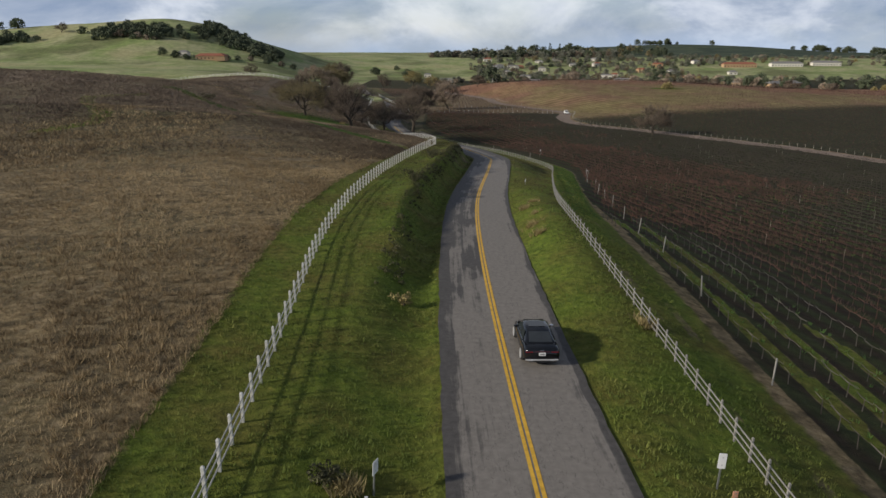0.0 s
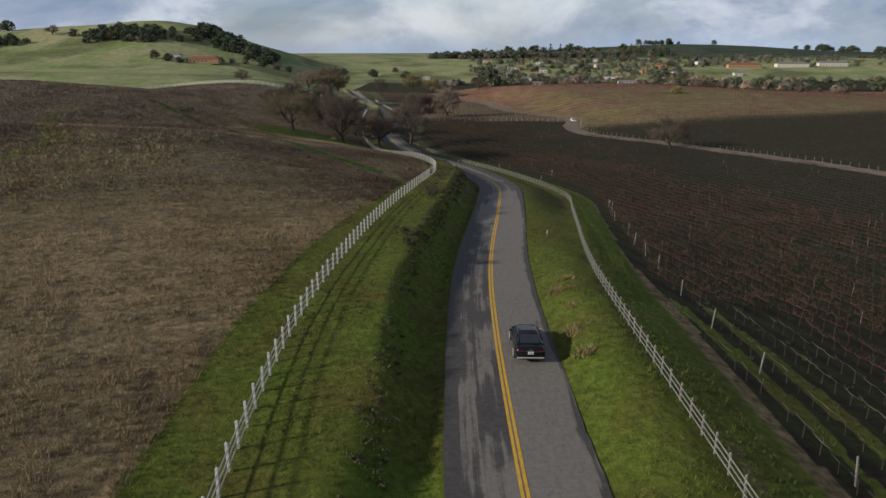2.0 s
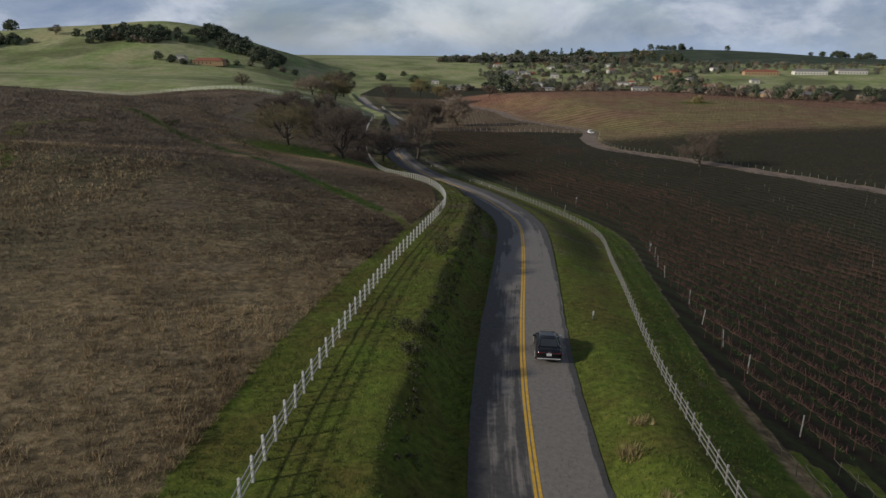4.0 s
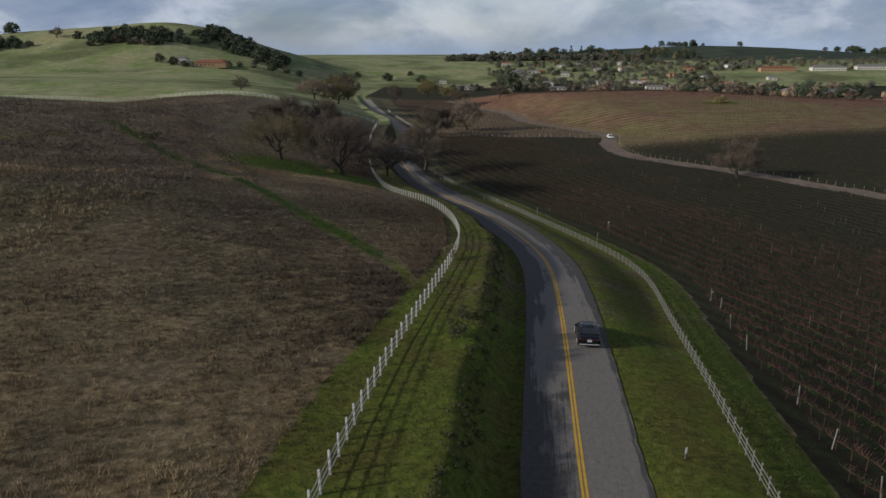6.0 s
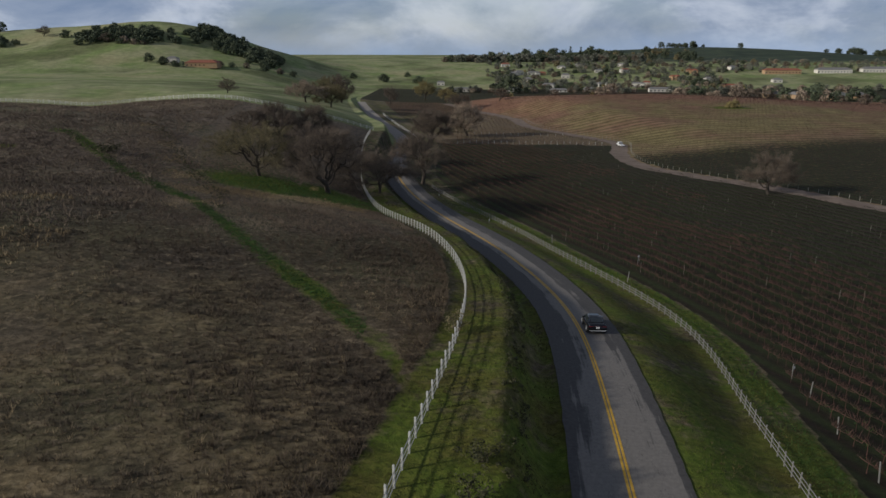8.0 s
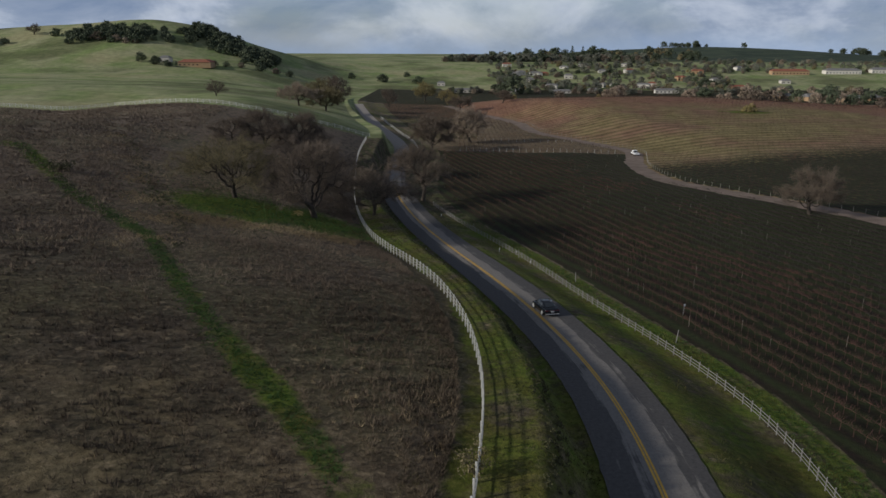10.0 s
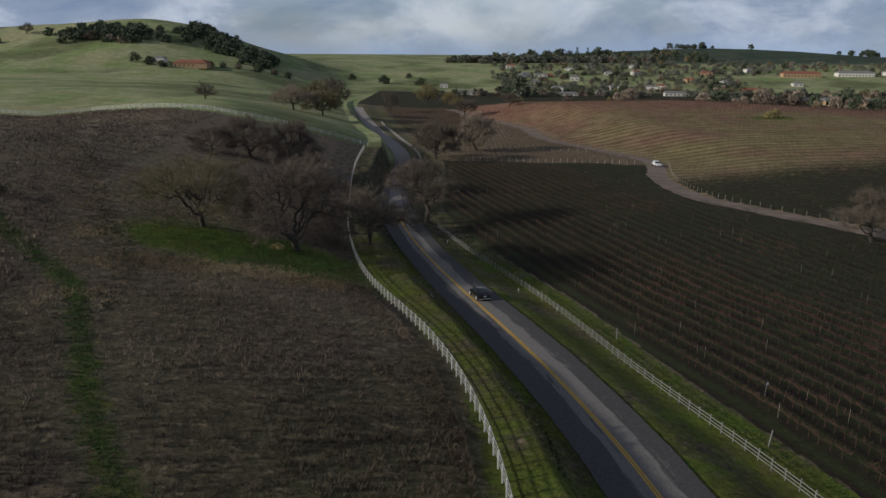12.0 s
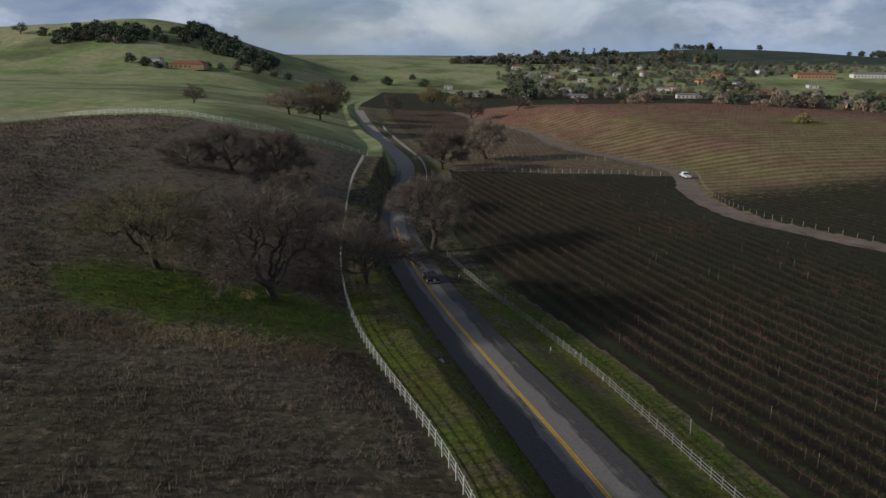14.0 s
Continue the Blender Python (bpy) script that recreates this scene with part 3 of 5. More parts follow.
road_ys = np.arange(-50, 560, 1.0)
road = tagged(strip("road", road_ys, [lambda y: -half_width(y), -2.4, -1.2, 0, 1.2, 2.4, half_width], 0.0, ASPHALT, z=crown, jitter=0.03),
              "two-lane grey asphalt country road, patched and worn", "road", kind="structure")
for side in (-0.25, 0.0):
    line = strip("centre_line", road_ys[:330], [side - 0.085, side + 0.085], 0.012, YELLOW, z=crown)
    line.parent = road
    tagged(line, "painted yellow line")
far_ys = np.arange(60, 600, 2.0)
tagged(strip("dirt_road", far_ys, [-3.2, -1.6, 0, 1.6, 3.2], 0.06, DIRT, line=dirt_x, jitter=0.3), "pale dirt vineyard lane", "dirt road", kind="structure")


# ---- fences ----
# the fence is all white; the rails' shaded side is put into the colour
SHADED_RAIL_PAINT = surface("shaded_white_rails", [(0.3, (0.34, 0.335, 0.315)), (0.65, (0.50, 0.49, 0.47))], 4.0, 0.65, bumpy=0.2, random_tint=0.2)
FENCE_POST = surface("weathered_fence_post", [(0.3, (0.17, 0.162, 0.15)), (0.7, (0.31, 0.30, 0.28))], 4.0, 0.75, bumpy=0.2, random_tint=0.25)


def post_mesh(w, h, name):
    bm = bmesh.new()
    box(bm, -w / 2, -w / 2, -0.4, w / 2, w / 2, h, 0.012)
    bmesh.ops.create_cone(bm, cap_ends=True, segments=4, radius1=w * 0.78, radius2=w * 0.12, depth=0.07,
                          matrix=Matrix.Translation((0, 0, h + 0.03)) @ Matrix.Rotation(radians(45), 4, "Z"))
    me = bpy.data.meshes.new(name)
    bm.to_mesh(me)
    bm.free()
    return me


def fence(name, xs, ys, zs, tall, width, rails, material, label, keep, thin=0.05, stand=None, side=0.0):
    """A post and rail fence along the given feet."""
    rnd = random.Random(7)
    thing = empty(name, Matrix.Translation((xs[0], ys[0], zs[0])), label=label, category="fence")
    base = Vector((xs[0], ys[0], zs[0]))
    pm = post_mesh(width, tall, "post")
    pm.materials.append(stand or material)
    bm = bmesh.new()
    box(bm, -0.5, -0.02, -thin, 0.5, 0.02, thin, 0.006)
    rm = bpy.data.meshes.new("rail")
    bm.to_mesh(rm)
    bm.free()
    rm.materials.append(material)
    feet = [Vector(p) - base for p in zip(xs, ys, zs)]
    far_v, far_f = [], []
    rv = np.array([v.co[:] for v in rm.vertices])
    for i, p in enumerate(feet):
        q = feet[min(i + 1, len(feet) - 1)]
        way = (q - p) if i + 1 < len(feet) else (p - feet[i - 1])
        ob = new("post", pm)
        ob.parent = thing
        ob.matrix_basis = pose(*p, rnd.uniform(-1.5, 1.5), rnd.uniform(-1.5, 1.5), math.degrees(math.atan2(way.y, way.x)))
        if i + 1 == len(feet):
            break
        length = way.length
        rot = Matrix((way.normalized(), Vector((0, 0, 1)).cross(way).normalized(), way.cross(Vector((0, 0, 1)).cross(way)).normalized())).transposed().to_4x4()
        for h in rails:
            mid = (p + q) / 2 + rot.to_3x3() @ Vector((0, side, 0)) + Vector((0, 0, h + rnd.uniform(-0.02, 0.02)))
            m = Matrix.Translation(mid) @ rot @ Matrix.Diagonal((length + 0.02, 1, 1, 1))
            if i < keep:
                r = new("rail", rm)
                r.parent = thing
                r.matrix_basis = m
            else:
                mm = np.array(m)
                far_f += [[v + len(far_v) * len(rv) for v in f.vertices] for f in rm.polygons]
                far_v.append(rv @ mm[:3, :3].T + mm[:3, 3])
    if far_v:
        me = bpy.data.meshes.new("far_railing")
        me.from_pydata(np.concatenate(far_v).tolist(), [], far_f)
        ob = object_of("far_railing", me, material, thing)
        tagged(ob, kind="stuff")
    return thing


def along(line, y0, y1, gap):
    """Points about gap metres apart along a line over y."""
    ys = np.arange(y0, y1, 0.1)
    xs = line(ys)
    s = np.r_[0, np.cumsum(np.hypot(np.diff(xs), np.diff(ys)))]
    at = np.arange(0, s[-1], gap)
    return np.interp(at, s, xs), np.interp(at, s, ys)


fx, fy = along(left_x, -6, 341, 1.83)
fence("fence", fx, fy, height(fx, fy), 1.42, 0.125, (0.42, 0.82, 1.22), SHADED_RAIL_PAINT, "long white three-rail wooden fence along the bank above the road", 98, 0.038, WHITE_PAINT, side=-0.08)
fx, fy = along(right_x, -4, 262, 1.55)
fence("fence", fx, fy, height(fx, fy), 1.14, 0.09, (0.33, 0.66, 0.99), GREY_PAINT, "white three-rail fence between verge and vineyard, paint weathered grey", 98, 0.034, FENCE_POST, side=0.063)
hx = np.arange(-34, -330, -2.4)
hy = cross_y(hx)
fence("fence", hx, hy, height(hx, hy), 1.4, 0.13, (0.45, 0.85, 1.25), WHITE_PAINT, "white three-rail fence across the top of the pasture", 30)
fx, fy = along(lambda y: road_x(y) + 6.5, 330, 470, 2.4)
fence("fence", fx, fy, height(fx, fy), 1.3, 0.12, (0.42, 0.8, 1.2), SHADED_RAIL_PAINT, "white fence along the far stretch of road", 10, 0.04, WHITE_PAINT)


# ---- trees ----
def tube_rings(path, radii, sides):
    """Vertices and faces of a bent tapering tube."""
    verts, faces = [], []
    for i, (p, r) in enumerate(zip(path, radii)):
        way = (path[min(i + 1, len(path) - 1)] - path[max(i - 1, 0)]).normalized()
        side = way.cross(Vector((0.31, 0.83, 0.47))).normalized()
        up = way.cross(side)
        for k in range(sides):
            a = 2 * math.pi * k / sides
            verts.append(p + (side * math.cos(a) + up * math.sin(a)) * r)
    for i in range(len(path) - 1):
        for k in range(sides):
            a, b = i * sides + k, i * sides + (k + 1) % sides
            faces.append((a, b, b + sides, a + sides))
    return verts, faces


def crown_limbs(nr, tall, wide, lean, low):
    """Limbs that grow step by step towards points spread through a lobed crown: nodes, parents, radii."""
    lobes = int(10 + wide * 0.45)
    a, u = nr.uniform(0, 6.28, lobes), nr.uniform(-0.35, 1.0, lobes)
    flat = np.sqrt(np.clip(1 - u * np.abs(u), 0.1, 1)) * nr.uniform(0.45, 0.85, lobes)
    mid, up, down = tall * (0.5 + low * 0.3), tall * 0.40, tall * (0.34 - low * 0.2)
    centre = np.stack([np.cos(a) * flat * wide / 2, np.sin(a) * flat * wide / 2, mid + np.where(u > 0, u * up * 0.85, u * down)], -1)
    n = int(34 * lobes)
    goal = centre[nr.integers(0, lobes, n)] + nr.normal(0, 1, (n, 3)) * np.array([wide * 0.085, wide * 0.085, tall * 0.07])
    goal[:, :2] += np.array(lean) * tall * 0.5
    goal = goal[goal[:, 2] > tall * (0.2 + 0.13 * low)]
    stride = tall * 0.042
    nodes, parent = [np.array([0, 0, -0.5])], [-1]
    way = np.array([lean[0], lean[1], 1.0])
    while nodes[-1][2] < tall * 0.2:
        way = way / np.linalg.norm(way) + nr.normal(0, 0.12, 3) * np.array([1, 1, 0])
        nodes.append(nodes[-1] + way * stride)
        parent.append(len(nodes) - 2)
    near = np.full(len(goal), 1e9)
    which = np.zeros(len(goal), int)
    done, live = 0, np.ones(len(goal), bool)
    for turn in range(70):
        fresh = np.array(nodes[done:])
        d = np.linalg.norm(goal[:, None] - fresh[None], axis=2)
        k = d.argmin(1)
        better = d[np.arange(len(goal)), k] < near
        near[better], which[better] = d[np.arange(len(goal)), k][better], k[better] + done
        done = len(nodes)
        live &= near > stride * 1.5
        if not live.any():
            break
        for i in np.unique(which[live]):
            pull = goal[live & (which == i)] - nodes[i]
            w = (pull / np.linalg.norm(pull, axis=1)[:, None]).mean(0) + nr.normal(0, 0.42, 3)
            nodes.append(nodes[i] + w / (np.linalg.norm(w) + 1e-6) * stride)
            parent.append(int(i))
    nodes = np.array(nodes)
    area = np.zeros(len(nodes))
    kids = np.zeros(len(nodes), int)
    for i in range(len(nodes) - 1, 0, -1):
        if not kids[i]:
            area[i] = 0.02 ** 2.2
        area[parent[i]] += area[i]
        kids[parent[i]] += 1
    area[0] = max(area[0], area[1] if len(area) > 1 else 0)
    radius = area ** (1 / 2.2)
    radius *= tall * 0.036 / radius[0]
    return nodes, parent, np.maximum(radius, 0.018)


def limb_tubes(nodes, parent, radius):
    """Chains of nodes from each fork outwards, as tapering tubes."""
    kids = collections.defaultdict(list)
    for i, p in enumerate(parent):
        if p >= 0:
            kids[p].append(i)
    verts, faces, heads = [], [], [(0, None)]
    while heads:
        i, start = heads.pop()
        chain = [start] if start is not None else []
        chain.append(i)
        while kids[i]:
            main = max(kids[i], key=lambda c: radius[c])
            heads += [(c, i) for c in kids[i] if c != main]
            i = main
            chain.append(i)
        radii = [float(radius[c]) for c in chain]
        if start is not None:
            radii[0] = radii[1]
        if chain[0] == 0:
            radii[0] *= 1.5
            radii[1] *= 1.15
        v, f = tube_rings([Vector(nodes[c]) for c in chain], radii, 8 if radii[0] > 0.25 else 5 if radii[0] > 0.09 else 3)
        faces += [tuple(k + len(verts) for k in q) for q in f]
        verts += v
    return verts, faces


def twig_faces(base, d, length, w, nr):
    side = np.cross(d, nr.normal(0, 1, d.shape))
    side /= np.linalg.norm(side, axis=1)[:, None] + 1e-6
    tip = base + d * length
    return np.stack([base - side * w, base + side * w, tip + side * w * 0.4, tip - side * w * 0.4], 1)


def sprays(nr, nodes, radius, count, reach, width):
    """Twigs that leave the thin limbs, each with finer side twigs."""
    thin = nodes[radius < np.percentile(radius, 82)]
    n = len(thin) * count
    base = np.repeat(thin, count, 0) + nr.normal(0, reach * 0.12, (n, 3))
    out = base - nodes.mean(0)
    out /= np.linalg.norm(out, axis=1)[:, None] + 1e-6
    d = out * 0.8 + nr.normal(0, 0.65, (n, 3)) + np.array([0, 0, 0.05])
    d /= np.linalg.norm(d, axis=1)[:, None]
    length = nr.uniform(0.4, 1.1, (n, 1)) * reach
    w = nr.uniform(0.7, 1.2, (n, 1)) * width
    V = [twig_faces(base, d, length, w, nr)]
    for k in range(3):
        at = base + d * length * nr.uniform(0.25, 0.95, (n, 1))
        e = d * 0.55 + nr.normal(0, 0.6, (n, 3)) + np.array([0, 0, -0.12])
        e /= np.linalg.norm(e, axis=1)[:, None]
        V.append(twig_faces(at, e, length * nr.uniform(0.35, 0.75, (n, 1)), w * 0.75, nr))
    v = np.concatenate(V).reshape(-1, 3)
    return v, np.arange(len(v)).reshape(-1, 4)


def oak(x, y, tall, wide, seed, material, label, twigs=6, lean=(0, 0), sink=0.1, category="tree", low=0.0):
    """A bare broad oak: trunk and limbs, and a crown of twigs."""
    nr = np.random.default_rng(seed)
    nodes, parent, radius = crown_limbs(nr, tall * 0.93, wide * 0.92, lean, low)
    verts, faces = limb_tubes(nodes, parent, radius)
    thing = empty("oak_tree", Matrix.Translation((x, y, spot(x, y) - sink)), label=label, category=category)
    object_of("trunk", fast_mesh("trunk", [v[:] for v in verts], faces, True), BARK, thing, "dark gnarled trunk and limbs")
    v, f = sprays(nr, nodes, radius, twigs, 0.095 * tall, 0.0011 * tall + (0.002 if y < 330 else 0.012))
    object_of("crown", fast_mesh("crown", v, f), material, thing, "bare twiggy crown")
    return thing


oak(-43.5, 217.7, 12.5, 24, 258, MOSS_TWIG, "broad bare oak with lichened yellowish twigs on green grass", 9, (-0.10, 0.0))
oak(-28.5, 216.3, 16.0, 22, 23, TWIG, "tall bare oak with dense grey-brown twigs beside the fence", 11)
oak(-19.0, 230.5, 11.0, 20, 218, TWIG, "low spreading bare oak leaning over the fence and road", 9, (0.10, 0.0))
oak(-10.4, 264.0, 16.0, 19, 247, TWIG, "bare oak standing at the edge of the road", 11)
oak(-11.0, 364.0, 15.0, 23, 53, TWIG, "wide bare oak beyond the bend of the road", 11)
oak(4.9, 389.0, 16.5, 18, 61, PALE_TWIG, "pale twigged oak at the edge of the vineyard", 12, (-0.1, 0.0))
oak(-56, 286.0, 13.0, 16, 71, TWIG, "dense dark bare tree in the hollow of the pasture", 14, low=-0.45)
oak(-47, 290.0, 15.0, 17, 73, TWIG, "dense dark bare tree in the hollow of the pasture", 14, low=-0.45)
oak(-64, 281.0, 8.0, 13, 79, TWIG, "low dense bare tree in the hollow of the pasture", 14, low=-0.45)
oak(-38, 272.0, 11.0, 15, 83, TWIG, "bare oak in the hollow above the road", 12, low=-0.45)
oak(-29, 250.0, 10.0, 15, 151, TWIG, "bare oak behind the fence, twigs dense and grey", 11, low=-0.35)
oak(-79, 434.0, 13.0, 22, 89, PALE_TWIG, "pale bare oak on the green slope", 10)
oak(-67, 440.0, 13.0, 20, 97, MOSS_TWIG, "bare oak on the green slope", 10)
oak(-76, 472.0, 16.0, 24, 98, MOSS_TWIG, "wide grey-brown bare oak on the green slope", 10)
oak(-72, 505.0, 19.0, 18, 101, TWIG, "tall bare oak above the road", 8)
oak(-117, 426.0, 9.0, 11, 103, TWIG, "small lone bare tree on the green slope", 5)
oak(81.5, 249.5, 12.5, 17, 107, TWIG, "lone rounded bare tree beside the dirt lane", 11)
oak(-46, 556.0, 14.0, 15, 109, TWIG, "bare roadside tree with brown twigs", 5)
oak(-26, 640.0, 17.0, 20, 113, YELLOW_TWIG, "yellowish willow by the farm lane", 7)
oak(-8, 600.0, 13.0, 18, 127, YELLOW_TWIG, "yellowish willow by the farm lane", 7)
oak(2, 545.0, 12.0, 19, 131, TWIG, "dark bare tree by the farm lane", 7)
oak(30, 560.0, 10.0, 15, 139, TWIG, "dark bare tree by the vineyard", 7)
oak(-392, 868.0, 13.0, 20, 137, TWIG, "bare oak on the grassy hill", 6, low=-0.4)
oak(-486, 905.0, 14.0, 20, 149, TWIG, "bare oak on the grassy hill", 5)


def leaf_cloud(nr, clumps, per, size):
    """Small leaf faces round clump centres: rows of x y z radius."""
    c = np.repeat(clumps, per, 0)
    n = len(c)
    d = nr.normal(0, 1, (n, 3))
    d /= np.linalg.norm(d, axis=1)[:, None]
    p = c[:, :3] + d * c[:, 3:] * nr.uniform(0.55, 1.05, (n, 1)) * np.array([1, 1, 0.8])
    a = nr.normal(0, 1, (n, 3))
    a /= np.linalg.norm(a, axis=1)[:, None]
    b = np.cross(a, d)
    s = nr.uniform(0.6, 1.3, (n, 1)) * size
    v = np.stack([p - a * s, p + b * s * 0.7, p + a * s, p - b * s * 0.7], 1).reshape(-1, 3)
    return v, np.arange(n * 4).reshape(-1, 4)


def evergreen(seed, tall, wide, label, material, name="tree", per=17, clumps=40, pointed=False):
    """A leafy tree built once at the origin, for copies."""
    nr = np.random.default_rng(seed)
    thing = empty(name, Matrix(), label=label, category="tree")
    path = [Vector((0, 0, -0.5)), Vector((0.1, 0, tall * 0.2)), Vector((0.2, 0.1, tall * 0.45)), Vector((0.1, 0, tall * 0.8))]
    v, f = tube_rings(path, [0.35, 0.28, 0.2, 0.05], 5)
    object_of("trunk", fast_mesh("trunk", [q[:] for q in v], f, True), BARK, thing)
    t = nr.uniform(0, 1, clumps)
    ang = nr.uniform(0, 6.28, clumps)
    reach = (1 - t) * 0.5 if pointed else np.sqrt(np.clip(1 - (2 * t - 0.75) ** 2 / 1.6, 0.05, 1)) * nr.uniform(0.3, 1, clumps) * 0.5
    c = np.stack([np.cos(ang) * reach * wide, np.sin(ang) * reach * wide, tall * (0.09 + 0.8 * t), wide * nr.uniform(0.12, 0.22, clumps)], -1)
    v, f = leaf_cloud(nr, c, per, wide * 0.062)
    object_of("crown", fast_mesh("crown", v, f), material, thing)
    return thing


KINDS = [evergreen(1, 9, 12, "dark evergreen oak with a rounded crown", EVERGREEN, "oak_tree"),
         evergreen(2, 11, 11, "dark evergreen oak with an uneven crown", EVERGREEN, "oak_tree"),
         evergreen(3, 7, 10, "low spreading dark evergreen oak", EVERGREEN, "oak_tree"),
         evergreen(4, 13, 6, "tall narrow dark conifer", EVERGREEN, "conifer", pointed=True),
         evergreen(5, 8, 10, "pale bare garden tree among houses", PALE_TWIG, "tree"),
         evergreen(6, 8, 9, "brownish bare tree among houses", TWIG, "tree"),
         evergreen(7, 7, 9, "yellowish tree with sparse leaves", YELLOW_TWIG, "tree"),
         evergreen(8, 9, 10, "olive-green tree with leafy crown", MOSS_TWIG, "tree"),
         evergreen(9, 10, 11, "leafy tree with an open crown, greyed for haze", HAZE_LEAF, "tree"),
         evergreen(10, 7, 12, "low spreading tree, greyed for haze", HAZE_LEAF, "tree")]
USED = set()


def plant(kind, x, y, size, group):
    m = Matrix.Translation((x, y, spot(x, y) - 0.3)) @ Matrix.Rotation(random.uniform(0, 6.28), 4, "Z") @ Matrix.Diagonal((size, size, size * random.uniform(0.85, 1.15), 1))
    if kind in USED:
        ob = copy_thing(KINDS[kind], m)
    else:
        USED.add(kind)
        ob = KINDS[kind]
        ob.matrix_basis = m
    return tagged(ob, group=group)


FAR_WOODS = {}


def wood_tree(kind, x, y, size, wood):
    """One tree of a wood too far off to pick apart."""
    FAR_WOODS.setdefault((wood, kind), []).append((x, y, size))


def raise_woods():
    nr = np.random.default_rng(17)
    for (wood, kind), trees in FAR_WOODS.items():
        at = np.array(trees)
        place = np.stack([at[:, 0], at[:, 1], height(at[:, 0], at[:, 1]) - 0.3], -1)
        thing = None
        for piece in KINDS[kind].children:
            me = piece.data
            v = np.empty(len(me.vertices) * 3, np.float32)
            me.vertices.foreach_get("co", v)
            f = np.empty(len(me.loops), np.int32)
            me.loops.foreach_get("vertex_index", f)
            v, f = v.reshape(-1, 3), f.reshape(-1, 4)
            if piece.name.startswith("crown"):
                # fewer and larger leaf faces, for trees so far off
                leaf = v[f][::2]
                middle = leaf.mean(1, keepdims=True)
                v = (middle + (leaf - middle) * 1.35).reshape(-1, 3)
                f = np.arange(len(v)).reshape(-1, 4)
            a, b = stamp(v, f, place, at[:, 0] * 1.7 + at[:, 1], at[:, 2:3])
            ob = object_of(wood, fast_mesh(wood, a, b), me.materials[0])
            tagged(ob, ("hedgerows and garden trees of the village, mostly greyed for haze" if wood == "hedgerow" else "dense dark wood of evergreen oaks on the hills") if piece.name.startswith("crown") else "trunks of the trees on the far slopes", "wood", kind="stuff")


def woods():
    random.seed(5)
    # oak wood over the crest and the flank of the grassy hill
    for i in range(95):
        # a clump on the shoulder left of the summit
        wood_tree(random.choice((0, 1, 2, 0, 1)), random.gauss(-385, 27), random.gauss(880, 10), random.uniform(0.8, 1.3), "oak_wood")
    for i in range(170):
        # the flank that falls to the valley, thick along its skyline
        s = random.random()
        x = -308 + 103 * s + random.gauss(0, 5)
        y = 953 - 66 * s + random.gauss(0, 9) - 32 * random.random() ** 2.2
        wood_tree(random.choice((0, 1, 2, 0, 1)), x, y, random.uniform(0.75, 1.2), "oak_wood")
    for i in range(26):
        wood_tree(random.choice((0, 2, 1)), random.uniform(-345, -265), random.uniform(872, 915), random.uniform(0.6, 0.95), "oak_wood")
    for i in range(22):
        wood_tree(random.choice((0, 1, 2)), random.gauss(-535, 14), random.gauss(872, 9), random.uniform(0.8, 1.2), "oak_wood")
    for x, y, k, s in ((-300, 792, 0, 1.0), (-287, 786, 0, 0.9), (-277, 784, 3, 0.6), (-318, 800, 1, 1.0), (-247, 806, 5, 0.9), (-236, 812, 2, 0.8), (-222, 815, 5, 0.9),
                       (-205, 820, 0, 0.9), (-190, 830, 5, 1.0), (-178, 840, 2, 1.1), (-372, 865, 4, 0.9), (-360, 860, 4, 0.8), (-350, 862, 5, 0.8), (-560, 850, 1, 1.3), (-575, 870, 0, 1.3),
                       (-545, 860, 2, 1.2), (-570, 955, 0, 1.5), (-578, 958, 1, 1.3), (-600, 960, 0, 1.4), (-90, 940, 0, 1.3), (-130, 960, 2, 1.3), (-45, 930, 0, 1.2), (-64, 1000, 2, 1.2), (-215, 850, 1, 0.8), (-205, 835, 0, 0.8)):
        plant(k, x, y, s, "trees round the ranch house")
    plant(1, 56, 787, 2.1, "dark trees on the valley floor")
    plant(0, 46, 800, 1.4, "dark trees on the valley floor")
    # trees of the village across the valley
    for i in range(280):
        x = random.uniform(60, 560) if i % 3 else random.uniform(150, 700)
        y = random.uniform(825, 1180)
        # greyed and pale kinds weigh heavily, as haze put into the trees' colour
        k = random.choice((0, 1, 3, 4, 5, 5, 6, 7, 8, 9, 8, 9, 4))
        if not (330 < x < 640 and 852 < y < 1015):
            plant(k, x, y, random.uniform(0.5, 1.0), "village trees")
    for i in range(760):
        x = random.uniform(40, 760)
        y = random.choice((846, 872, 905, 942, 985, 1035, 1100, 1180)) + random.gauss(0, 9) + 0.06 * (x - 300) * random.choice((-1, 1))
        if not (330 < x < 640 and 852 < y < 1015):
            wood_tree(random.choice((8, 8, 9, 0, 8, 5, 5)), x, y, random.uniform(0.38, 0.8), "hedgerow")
    for i in range(60):
        wood_tree(random.choice((8, 9, 5, 4, 0)), random.uniform(-30, 330), random.uniform(796, 812), random.uniform(0.4, 0.8), "hedgerow")
    for i in range(240):
        x = random.uniform(-20, 330)
        wood_tree(random.choice((0, 8, 9, 8, 5)), x, 1260 + random.gauss(0, 25) + 0.2 * x, random.uniform(0.8, 1.5), "hedgerow")
    for i in range(60):
        wood_tree(random.choice((0, 1, 2, 0, 7)), random.uniform(60, 460), random.uniform(1330, 1560), random.uniform(1.2, 2.0), "far_wood")
    for i in range(14):
        wood_tree(random.choice((0, 3)), 268 + random.gauss(0, 14), 1480 + random.gauss(0, 10), random.uniform(1.3, 1.9), "far_wood")
